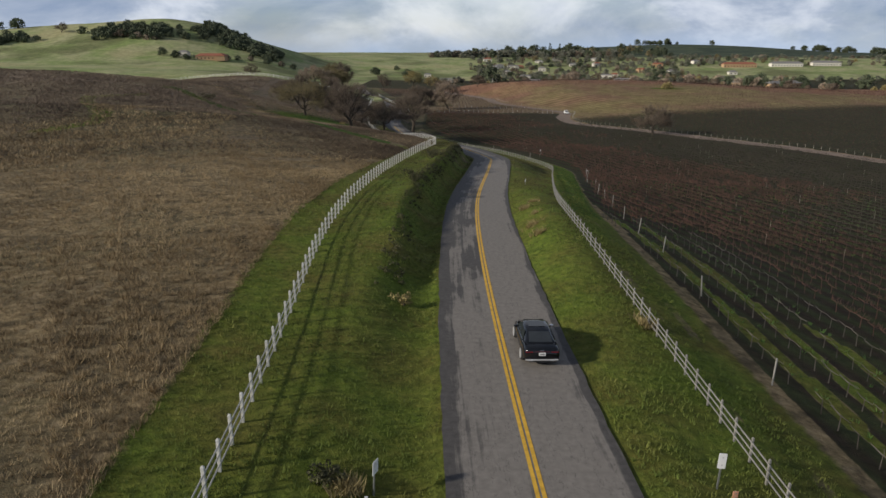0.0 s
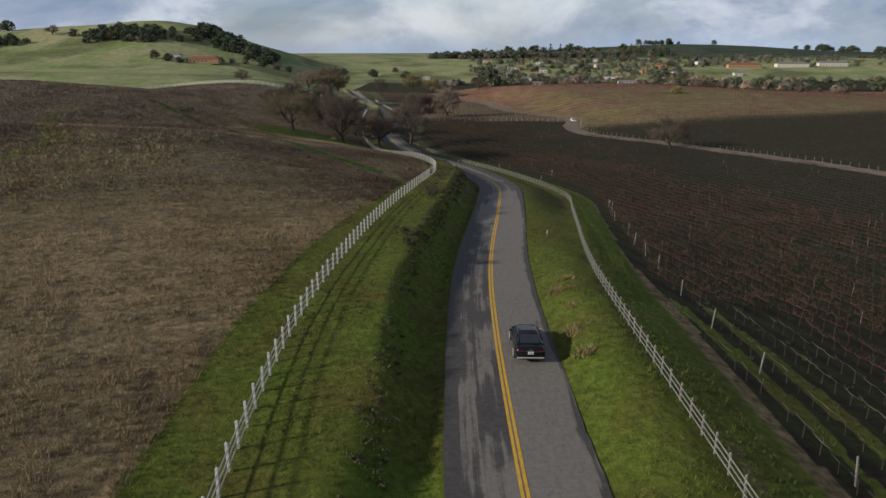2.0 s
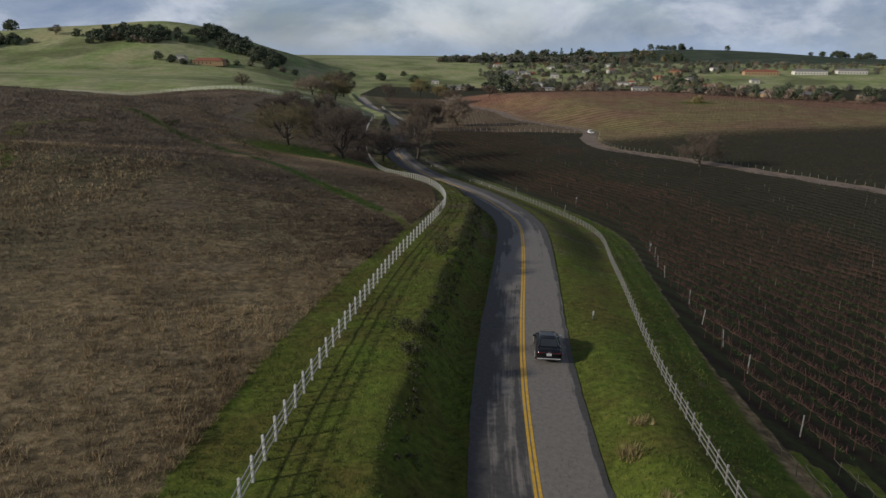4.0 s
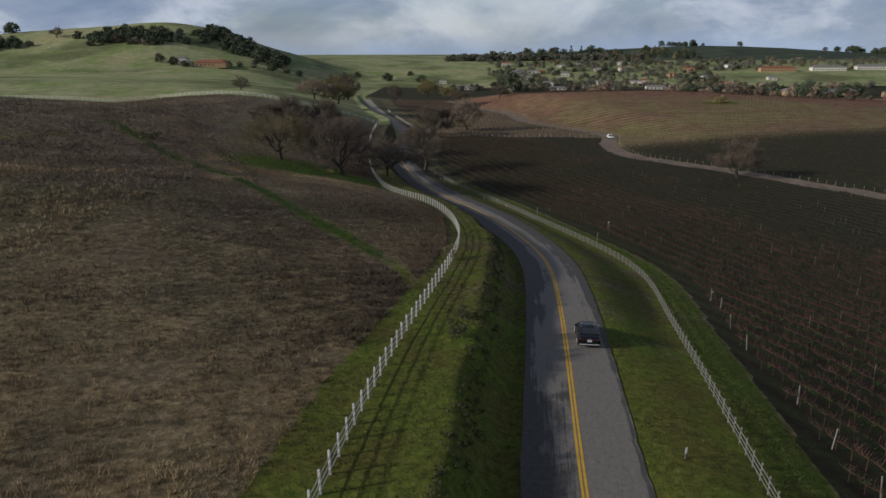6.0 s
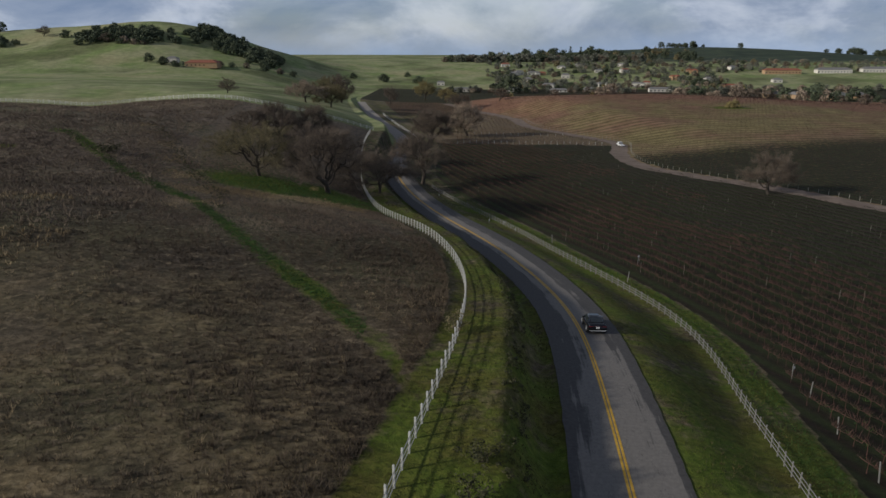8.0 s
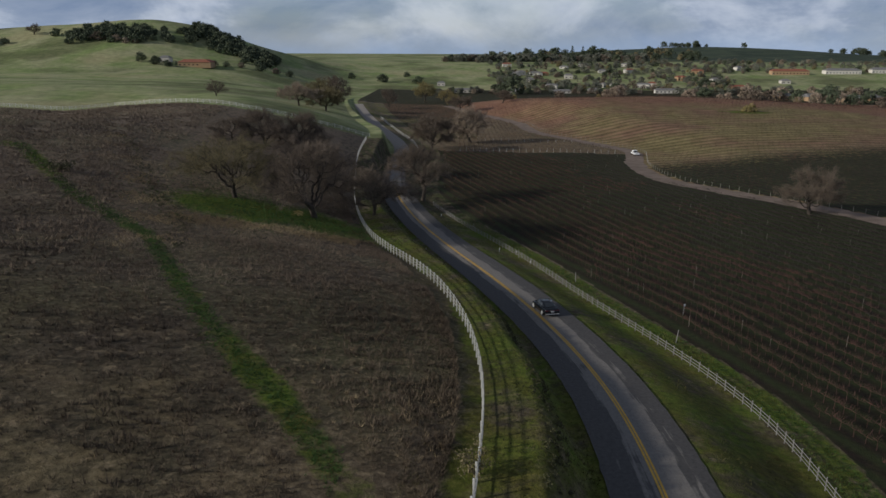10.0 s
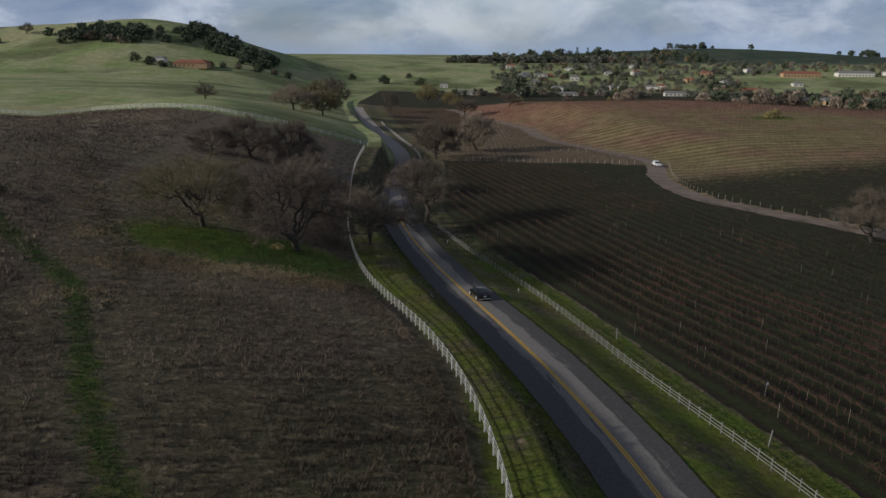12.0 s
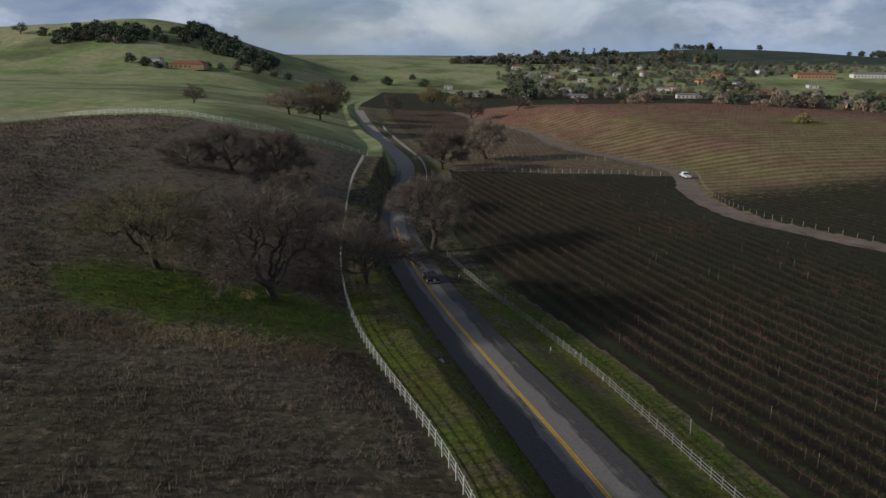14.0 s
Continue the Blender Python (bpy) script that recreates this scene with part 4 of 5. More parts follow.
    for i in range(16):
        wood_tree(random.choice((0, 1, 2)), 556 + random.gauss(0, 34), 1798 + random.gauss(0, 9), random.uniform(1.0, 1.6), "far_wood")
    for i in range(60):
        wood_tree(random.choice((0, 1, 2)), random.uniform(880, 1300), random.uniform(1560, 1850), random.uniform(1.0, 1.7), "far_wood")
    # hedge trees between the vineyard hill and the valley
    for i in range(42):
        x = random.uniform(20, 520)
        plant(random.choice((4, 4, 6, 5, 4, 1)), x, 585 + random.uniform(-20, 35), random.uniform(0.55, 1.15), "bare trees behind the vineyard")
    for i in range(26):
        plant(random.choice((0, 1, 0, 5, 4)), random.uniform(215, 420), random.uniform(640, 730), random.uniform(0.9, 1.5), "trees of the near farm")
    for x, y in ((LAWN[0] + 1, LAWN[1] + 2), (LAWN[0] + 4, LAWN[1] + 3)):
        plant(6, x, y, 0.75, "small trees in the vineyard")
    raise_woods()


woods()

# ---- houses ----
WALL = surface("pale_plaster", [(0.3, (0.58, 0.54, 0.48)), (0.7, (0.74, 0.71, 0.66))], 0.8, 0.85, random_tint=0.25)
TAN_WALL = surface("tan_plaster", [(0.3, (0.38, 0.24, 0.13)), (0.7, (0.52, 0.36, 0.22))], 0.8, 0.85, random_tint=0.2)
CLAY = surface("clay_roof_tiles", [(0.3, (0.22, 0.075, 0.045)), (0.7, (0.38, 0.15, 0.09))], 1.5, 0.85, bumpy=0.4)
SLATE = surface("grey_roof", [(0.3, (0.16, 0.15, 0.15)), (0.7, (0.30, 0.29, 0.28))], 1.2, 0.8)
GLASS = surface("dark_window_glass", [(0.3, (0.012, 0.014, 0.018)), (0.7, (0.02, 0.022, 0.028))], 1.0, 0.08)
DARK_RUBBER = surface("dark_rubber", [(0.3, (0.012, 0.012, 0.012)), (0.7, (0.03, 0.03, 0.03))], 8.0, 0.8)


def house(x, y, turn, wide, deep, tall, wall, roof, label, wing=0.0):
    """A low house: walls, a gabled or hipped roof with eaves, windows and a door."""
    thing = empty("house", pose(x, y, spot(x, y) - 0.2, 0, 0, turn), label=label, category="house")
    bm = bmesh.new()
    box(bm, -wide / 2, -deep / 2, -1.5, wide / 2, deep / 2, tall, 0.03)
    if wing:
        box(bm, wide / 2 - wing, -deep / 2 - wing * 0.7, -1.5, wide / 2 - 0.01, -deep / 2 + 0.02, tall * 0.95, 0.03)
    part("wall", bm, wall, thing)
    bm = bmesh.new()
    for x0, x1, y0, y1 in ((-wide / 2 - 0.5, wide / 2 + 0.5, -deep / 2 - 0.5, deep / 2 + 0.5),) + (((wide / 2 - wing - 0.5, wide / 2 + 0.45, -deep / 2 - wing * 0.7 - 0.5, 0.0),) if wing else ()):
        h = (y1 - y0) * 0.2
        along_x = (x1 - x0) >= (y1 - y0)
        inset = min(x1 - x0, y1 - y0) / 2 * 0.7
        ridge = [((x0 + inset), (y0 + y1) / 2), ((x1 - inset), (y0 + y1) / 2)] if along_x else [((x0 + x1) / 2, y0 + inset), ((x0 + x1) / 2, y1 - inset)]
        low = [bm.verts.new((px, py, tall - 0.1)) for px, py in ((x0, y0), (x1, y0), (x1, y1), (x0, y1))]
        top = [bm.verts.new((px, py, tall + h)) for px, py in ridge]
        if along_x:
            for f in ((low[0], low[1], top[1], top[0]), (low[1], low[2], top[1]), (low[2], low[3], top[0], top[1]), (low[3], low[0], top[0])):
                bm.faces.new(f)
        else:
            for f in ((low[0], low[1], top[0]), (low[1], low[2], top[1], top[0]), (low[2], low[3], top[1]), (low[3], low[0], top[0], top[1])):
                bm.faces.new(f)
        bm.faces.new(low[::-1])
    part("roof", bm, roof, thing)
    n = max(2, int(wide / 4))
    for k in range(n):
        bm = bmesh.new()
        cx = -wide / 2 + (k + 0.5) * wide / n
        if wing and cx > wide / 2 - wing:
            continue
        box(bm, cx - 0.7, -deep / 2 - 0.04, 0.9, cx + 0.7, -deep / 2 + 0.1, 2.1, 0.02)
        part("window", bm, GLASS, thing)
    bm = bmesh.new()
    box(bm, -wide / 2 + 0.5, -deep / 2 - 0.05, 0, -wide / 2 + 1.4, -deep / 2 + 0.1, 2.05, 0.02)
    part("door", bm, POST_WOOD, thing)
    return thing


house(-262, 800, 4, 34, 13, 4.0, TAN_WALL, CLAY, "low ranch house with a clay tile roof", 10)
house(-296, 806, 0, 11, 9, 4.4, WALL, SLATE, "white outbuilding beside the ranch house")


def village():
    random.seed(9)
    for i in range(24):
        x, y = random.uniform(60, 520), random.uniform(860, 1120)
        tan = random.random() < 0.15
        house(x, y, random.uniform(-25, 25), random.uniform(9, 16), random.uniform(6, 9), random.uniform(2.8, 4.6), TAN_WALL if tan else WALL,
              CLAY if tan or random.random() < 0.2 else SLATE, "tan house with a clay roof among village trees" if tan else "pale house with a grey roof among village trees", 6.0 if random.random() < 0.4 else 0.0)
    for x, y, w in ((430, 1010, 46), (500, 1015, 44), (560, 1020, 40)):
        house(x, y, -4, w, 12, 4.5, TAN_WALL if x < 450 else WALL, CLAY if x < 450 else SLATE, "long low villa on the green slope")
    for x, y in ((300, 690), (325, 672), (352, 690), (380, 668), (285, 705)):
        house(x, y, random.uniform(-30, 30), random.uniform(13, 22), 11, 4.0, TAN_WALL, SLATE, "brown farm building behind the vineyard")
    for i in range(6):
        house(20 + i * 42 + random.uniform(-16, 16), 822 + random.uniform(-14, 14), random.uniform(-4, 4), random.uniform(8, 28), 6, random.uniform(2.6, 3.6), WALL, SLATE, "long pale shed on the valley floor")
    house(-18, 905, 0, 9, 6, 4, WALL, SLATE, "small white shed across the valley")


village()

# ---- vineyards ----
ROW = radians(18.0)
ALONG, ACROSS = np.array([-math.sin(ROW), math.cos(ROW)]), np.array([math.cos(ROW), math.sin(ROW)])


def blade(p, q, w, side):
    """Four corners of a thin stick from p to q."""
    p, q, s = np.array(p, float), np.array(q, float), np.array(side, float) * w
    return [p - s, p + s, q + s * 0.5, q - s * 0.5]


def vine_shape(rnd, canes, tall):
    """A pruned trunk with two arms along the row (x) and canes that stand up from them."""
    v = blade((0, 0, -0.1), (0.03, 0.02, 0.8), 0.045, (1, 0, 0)) + blade((0, 0, -0.1), (0.03, 0.02, 0.8), 0.045, (0, 1, 0))
    v += blade((0, 0, 0.76), (0.85, 0, 0.84), 0.03, (0, 0, 1)) + blade((0, 0, 0.76), (-0.85, 0, 0.84), 0.03, (0, 0.7, 0.7))
    for k in range(canes):
        x = rnd.uniform(-0.85, 0.85)
        a = rnd.uniform(0, 3.14)
        v += blade((x, 0, 0.8), (x + rnd.gauss(0, 0.22), rnd.gauss(0, 0.2), 0.8 + rnd.uniform(0.1, 0.6) * tall), 0.022, (math.cos(a), math.sin(a), 0))
    v = np.array(v)
    return v, np.arange(len(v)).reshape(-1, 4)


def vine_block(name, pts, turn, canes, tall, label, seed, material=None, wide=1.0):
    rnd, nr = random.Random(seed), np.random.default_rng(seed)
    V, F, n = [], [], 0
    pts = np.asarray(pts)
    pick = nr.integers(0, 4, len(pts))
    for k in range(4):
        v, f = vine_shape(rnd, canes, tall)
        p = pts[pick == k]
        if not len(p):
            continue
        place = np.stack([p[:, 0], p[:, 1], height(p[:, 0], p[:, 1])], -1)
        a, b = stamp(v, f, place, turn + nr.normal(0, 0.03, len(p)) + np.pi * nr.integers(0, 2, len(p)), nr.uniform(0.85, 1.2, (len(p), 1)) * np.array([wide, 1, 1]))
        V.append(a)
        F.append(b + n)
        n += len(a)
    return tagged(object_of(name, fast_mesh(name, np.concatenate(V), np.concatenate(F)), material or VINE), label, "vineyard", kind="stuff")


def vineyard():
    nr = np.random.default_rng(3)
    # the near block, whose rows follow the fence
    gx, gy = np.meshgrid(np.arange(21.3, 62, 3.4), np.arange(-12, 66, 1.6), indexing="ij")
    gx = gx - 0.04 * (gy - 30) + nr.normal(0, 0.04, gx.shape)
    ok = (gx < 0.7 * (gy + 11) + 12) & (nr.random(gx.shape) > 0.03)
    near = np.stack([gx[ok], gy[ok]], -1)
    bare = near[:, 0] < 33
    turn = np.pi / 2 + 0.04
    vine_block("pruned_vines", near[bare], turn, 2, 0.5, "rows of pruned grey vines on wires near the fence", 2, PRUNED, 0.8 / 0.85)
    vine_block("near_vines", near[~bare], turn, 14, 1.0, "rows of dormant vines with reddish-brown canes near the fence", 6)
    # the large block, whose rows run slantwise to the road
    c = np.arange(-40, 330, 3.0)
    s = np.arange(-120, 420, 1.25)
    C, S = np.meshgrid(c, s, indexing="ij")
    X, Y = C * ACROSS[0] + S * ALONG[0], C * ACROSS[1] + S * ALONG[1]
    X, Y = X + nr.normal(0, 0.05, X.shape), Y + nr.normal(0, 0.05, X.shape)
    edge = X - right_x(Y) - 6.2
    ok = (edge > 0) & (X < dirt_x(Y) - 5) & ((Y > 67) | (X > 60)) & (Y > 20) & (Y < 356 - 0.1 * X) & (X < 0.75 * (Y + 11) + 14) & (nr.random(X.shape) > 0.04)
    red = ok & (edge + 16 * wave(X, Y, 12.0, 2.0) + nr.normal(0, 7, X.shape) < 40)
    vine_block("vines", np.stack([X[red], Y[red]], -1), ROW + np.pi / 2, 26, 0.95, "rows of dormant vines with reddish-brown canes", 1)
    dull = ok & ~red
    vine_block("vines", np.stack([X[dull], Y[dull]], -1), ROW + np.pi / 2, 13, 0.8, "rows of dormant vines, canes dull brown", 11, DULL_VINE)
    # stakes that stand over the vines here and there
    pick = ok & (nr.random(X.shape) < 0.03)
    sv = np.array(blade((0, 0, 0), (0, 0, 1.4), 0.03, (1, 0, 0)) + blade((0, 0, 0), (0, 0, 1.4), 0.03, (0, 1, 0)))
    p = np.stack([X[pick], Y[pick], height(X[pick], Y[pick])], -1)
    v, f = stamp(sv, np.arange(8).reshape(-1, 4), p, nr.uniform(0, 3, len(p)), nr.uniform(0.8, 1.15, (len(p), 1)))
    tagged(object_of("stakes", fast_mesh("stakes", v, f), POST_WOOD), "weathered pale vine stakes among the rows", "stakes", kind="stuff")
    return np.concatenate([np.stack([X[ok], Y[ok]], -1) + ACROSS * 1.5, near + np.array([1.7, 0])])


LANES = vineyard()


def hill_vineyard():
    nr = np.random.default_rng(8)
    xs = np.arange(-10, 520, 2.2)
    X, R = np.meshgrid(xs, np.arange(150, 560, 5.2), indexing="ij")
    Y = R + 16 * np.sin(X / 95.0) + 0.10 * X + nr.normal(0, 0.15, X.shape)
    X = X + nr.normal(0, 0.3, X.shape)
    ok = (X > dirt_x(Y) + 7) & (Y < 560) & (np.hypot((X - LAWN[0]) / 14, (Y - LAWN[1]) / 6) > 1) & (X < 0.72 * Y + 60)
    vine_block("hill_vines", np.stack([X[ok], Y[ok]], -1), 0.1, 6, 1.0, "contour rows of vines on the hillside", 4)
    X, R = np.meshgrid(np.arange(-20, 90, 2.0), np.arange(362, 500, 4.5), indexing="ij")
    Y = R - 0.1 * X
    ok = (X > right_x(Y) + 14) & (X < dirt_x(Y) - 5)
    vine_block("valley_vines", np.stack([X[ok], Y[ok]], -1), -0.1, 6, 0.9, "low vines in the pale field beyond the lane", 5)


hill_vineyard()


def stake_row(name, xs, ys, tall, label, group, material=WHITE_PAINT):
    """White end posts of the vine rows, each a thing."""
    rnd = random.Random(3)
    me = post_mesh(0.085, tall, "vineyard_post")
    me.materials.append(material)
    for x, y in zip(xs, ys):
        ob = new(name, me)
        ob.matrix_basis = pose(x, y, spot(x, y), rnd.gauss(0, 3), rnd.gauss(0, 3), rnd.uniform(0, 90))
        tagged(ob, label, "post", group)


ex = [20.2, 21.4, 22.4, 22.5, 23.5, 24.8, 25.2, 25.5, 26.8, 28.2, 29.8, 31.7, 32.2, 24.4, 17.0, 9.7, 2.2]
ey = [24.1, 38.4, 51.0, 59.6, 69.5, 80.5, 86.5, 92.5, 100.0, 113.0, 121.0, 129.0, 133.5, 167.6, 194.2, 212.0, 235.0]
stake_row("vineyard_post", ex, ey, 1.6, "weathered pale wooden end post of a vine row", "end posts of the vine rows", GREY_PAINT)
dy = np.arange(170, 352, 2.5)
stake_row("vineyard_post", dirt_x(dy) + 4.6, dy, 1.1, "pale wooden end post beside the dirt lane", "end posts along the dirt lane", POST_WOOD)
dy = np.arange(352, 500, 2.6)
stake_row("vineyard_post", dirt_x(dy) + 4.6, dy, 1.2, "pale wooden end post beside the dirt lane", "end posts along the dirt lane", POST_WOOD)
bx = np.arange(0, 60, 2.6)
stake_row("vineyard_post", bx, 362 - 0.1 * bx, 1.5, "white end post at the head of the pale vine field", "end posts of the pale field")
bx = np.arange(8, 50, 3.4)
stake_row("vineyard_post", bx, 395 - 0.1 * bx, 1.3, "white post in the pale vine field", "end posts of the pale field")

# ---- grass, scrub and weeds ----
DRY_BLADE = island_tint(surface("dry_grass_blades", [(0.3, (0.15, 0.105, 0.055)), (0.5, (0.30, 0.225, 0.125)), (0.7, (0.52, 0.41, 0.245))], 0.05, 0.9), 0.7)
# weed stalks, their colour also darkened for cloud shade over the middle pasture
SHADED_WEED_BLADE = island_tint(surface("shaded_weed_stalks", [(0.3, (0.052, 0.038, 0.027)), (0.5, (0.106, 0.079, 0.053)), (0.7, (0.195, 0.149, 0.1))], 0.05, 0.9), 0.7)
GREEN_BLADE = island_tint(surface("green_grass_blades", [(0.3, (0.066, 0.112, 0.017)), (0.5, (0.122, 0.162, 0.028)), (0.7, (0.205, 0.195, 0.054))], 0.15, 0.85), 0.6)

PALE_WEED = island_tint(surface("pale_weed_stalks", [(0.3, (0.095, 0.070, 0.052)), (0.5, (0.185, 0.142, 0.104)), (0.7, (0.31, 0.25, 0.178))], 0.05, 0.9), 0.7)
LUSH_BLADE = island_tint(surface("lush_grass_blades", [(0.3, (0.026, 0.065, 0.012)), (0.7, (0.07, 0.14, 0.024))], 0.3, 0.85), 0.6)
# mossy olive grass, its colour darkened further to stand for cloud shade
MOSS_BLADE = island_tint(surface("mossy_grass_blades", [(0.3, (0.034, 0.036, 0.011)), (0.5, (0.064, 0.064, 0.018)), (0.7, (0.125, 0.098, 0.034))], 0.25, 0.9), 0.6)
STRAW = island_tint(surface("straw", [(0.3, (0.19, 0.15, 0.06)), (0.7, (0.36, 0.29, 0.14))], 0.8, 0.9), 0.5)


def tuft_shape(rnd, blades, spread, w):
    v = []
    for k in range(blades):
        a, r = rnd.uniform(0, 6.28), rnd.uniform(0.02, spread)
        x, y = math.cos(a) * r, math.sin(a) * r
        lean = rnd.uniform(0.1, 0.75)
        b = rnd.uniform(0, 6.28)
        v += [(x - w * math.sin(b), y + w * math.cos(b), -0.03), (x + w * math.sin(b), y - w * math.cos(b), -0.03),
              (x + math.cos(a) * lean, y + math.sin(a) * lean, rnd.uniform(0.55, 1.0))]
    return np.array(v), np.arange(len(v)).reshape(-1, 3)


def grass(name, x, y, size, material, label, seed, blades=6, w=0.06):
    nr, rnd = np.random.default_rng(seed), random.Random(seed)
    V, F, n = [], [], 0
    pick = nr.integers(0, 3, len(x))
    for k in range(3):
        v, f = tuft_shape(rnd, blades, 0.35, w)
        sel = pick == k
        p = np.stack([x[sel], y[sel], height(x[sel], y[sel])], -1)
        a, b = stamp(v, f, p, nr.uniform(0, 6.28, len(p)), (size[sel] * nr.uniform(0.6, 1.3, len(p)))[:, None])
        V.append(a)
        F.append(b + n)
        n += len(a)
    return tagged(object_of(name, fast_mesh(name, np.concatenate(V), np.concatenate(F)), material), label, "grass", kind="stuff")


def sow():
    nr = np.random.default_rng(12)
    n = 130000
    y = -8 + 255 * nr.random(n) ** 1.3
    x = left_x(y) - 2.0 - 105 * nr.random(n) ** 1.7
    track = track_y(x)
    strip_w = np.interp(y, [0, 80, 120, 170], [4.2, 3.8, 2.4, 0.3])
    ok = (x < left_x(y) - strip_w) & (np.abs(y - track) > 2.6) & (bump(x, y, -34, 211, 15, 8) < 0.35) & (wave(x, y, 3.0, 5.0) + wave(x, y, 11.0, 1.0) > -0.9 + nr.normal(0, 0.3, n))
    x, y = x[ok], y[ok]
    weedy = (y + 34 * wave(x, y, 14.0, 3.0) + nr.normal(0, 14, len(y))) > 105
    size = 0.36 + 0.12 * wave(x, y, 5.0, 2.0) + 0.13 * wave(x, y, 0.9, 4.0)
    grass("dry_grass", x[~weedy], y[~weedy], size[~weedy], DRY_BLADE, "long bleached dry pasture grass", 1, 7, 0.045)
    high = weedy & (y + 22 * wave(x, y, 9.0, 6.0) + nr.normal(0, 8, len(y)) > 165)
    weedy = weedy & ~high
    grass("brown_weeds", x[weedy], y[weedy], size[weedy] * 1.2, SHADED_WEED_BLADE, "dense dried weeds over the slope, brown partly from painted cloud shade", 4, 7, 0.045)
    grass("pale_weeds", x[high], y[high], size[high] * 1.2, PALE_WEED, "paler dried weeds over the rise of the pasture", 13, 7, 0.05)
    n = 75000
    y = 20 + 330 * nr.random(n)
    x = left_x(y) - 45 - 145 * nr.random(n)
    ok = (y < cross_y(x) - 4) & (wave(x, y, 4.0, 5.0) > -0.6) & (x > -0.72 * (y + 20) - 10)
    x, y = x[ok], y[ok]
    far = y + 34 * wave(x, y, 14.0, 3.0) > 150
    grass("dry_grass", x[~far], y[~far], np.full((~far).sum(), 0.55), DRY_BLADE, "long bleached dry grass higher up the pasture", 5, 4, 0.12)
    grass("brown_weeds", x[far], y[far], np.full(far.sum(), 0.6), PALE_WEED, "brown dried weeds over the top of the pasture", 6, 4, 0.13)
    n = 60000
    y = -4 + 250 * nr.random(n) ** 1.3
    left = nr.random(n) < 0.62
    u = nr.random(n)
    w = half_width(y)
    x = np.where(left, left_x(y) - 4.5 + (road_x(y) - w - 0.25 - left_x(y) + 4.5) * u, road_x(y) + w + 0.25 + (right_x(y) + 3.7 - road_x(y) - w) * u)
    ok = wave(x, y, 2.2, 4.0) > -0.5 + nr.normal(0, 0.3, n)
    x, y = x[ok], y[ok]
    mossy = (y + 30 * wave(x, y, 2.5, 2.0) + nr.normal(0, 14, len(y)) > 64) & (x < right_x(y))
    size = 0.20 + 0.06 * wave(x, y, 4.0, 7.0)
    grass("verge_grass", x[~mossy], y[~mossy], size[~mossy], GREEN_BLADE, "short green grass on the verges and bank", 2, 5, 0.07)
    grass("verge_grass", x[mossy], y[mossy], size[mossy] * 0.9, MOSS_BLADE, "mossy olive grass on the verges and bank", 9, 5, 0.07)
    n = 10000
    y = 62 + 190 * nr.random(n)
    x = right_x(y) + 0.4 + 4.0 * nr.random(n) ** 0.8
    grass("strip_grass", x, y, np.full(n, 0.19), LUSH_BLADE, "lush green strip between fence and vines", 10, 5, 0.07)
    # bleached bands beside the gully and before the oaks
    n = 7000
    k = nr.random(n)
    x = np.where(k < 0.5, np.interp(k * 2, [0, 0.4, 0.75, 1], [-88, -62, -48, -41]), nr.uniform(-46, -12, n)) + nr.normal(0, 2.0, n)
    y = np.where(k < 0.5, np.interp(k * 2, [0, 0.4, 0.75, 1], [262, 218, 193, 173]), 199 + 0.12 * (x + 30)) + nr.normal(0, 2.2, n)
    ok = (x < left_x(y) - 1.0) & (wave(x, y, 4.0, 6.0) > -0.3)
    grass("pale_grass", x[ok], y[ok], np.full(ok.sum(), 0.36), DRY_BLADE, "bleached bands of dry grass across the pasture", 11, 6, 0.06)
    n = 8500
    x = nr.uniform(-92, -9, n)
    y = track_y(x) + nr.normal(0, 1.25, n)
    keep = wave(x, y, 6.0, 3.0) > -0.75 + nr.normal(0, 0.35, n)
    x, y, n = x[keep], y[keep], keep.sum()
    grass("track_grass", x, y, np.full(n, 0.24), LUSH_BLADE, "lush green grass along the old track in the pasture", 7, 6, 0.06)
    n = 4200
    x, y = nr.normal(-34, 11, n), nr.normal(211, 6, n)
    ok = x < left_x(y) - 0.5
    grass("shade_grass", x[ok], y[ok], np.full(ok.sum(), 0.34), LUSH_BLADE, "lush green grass under the oaks", 8, 6, 0.07)
    near = LANES[(LANES[:, 1] < 130)]
    near = near[((nr.random(len(near)) < 0.6) | (near[:, 1] < 60)) & ((near[:, 1] > 70) | (near[:, 0] < 30))]
    near = np.concatenate([near, near + nr.normal(0, 0.5, near.shape)])
    grass("lane_grass", near[:, 0], near[:, 1], np.full(len(near), 0.34), LUSH_BLADE, "green weeds between the vine rows", 3, 6, 0.09)


sow()


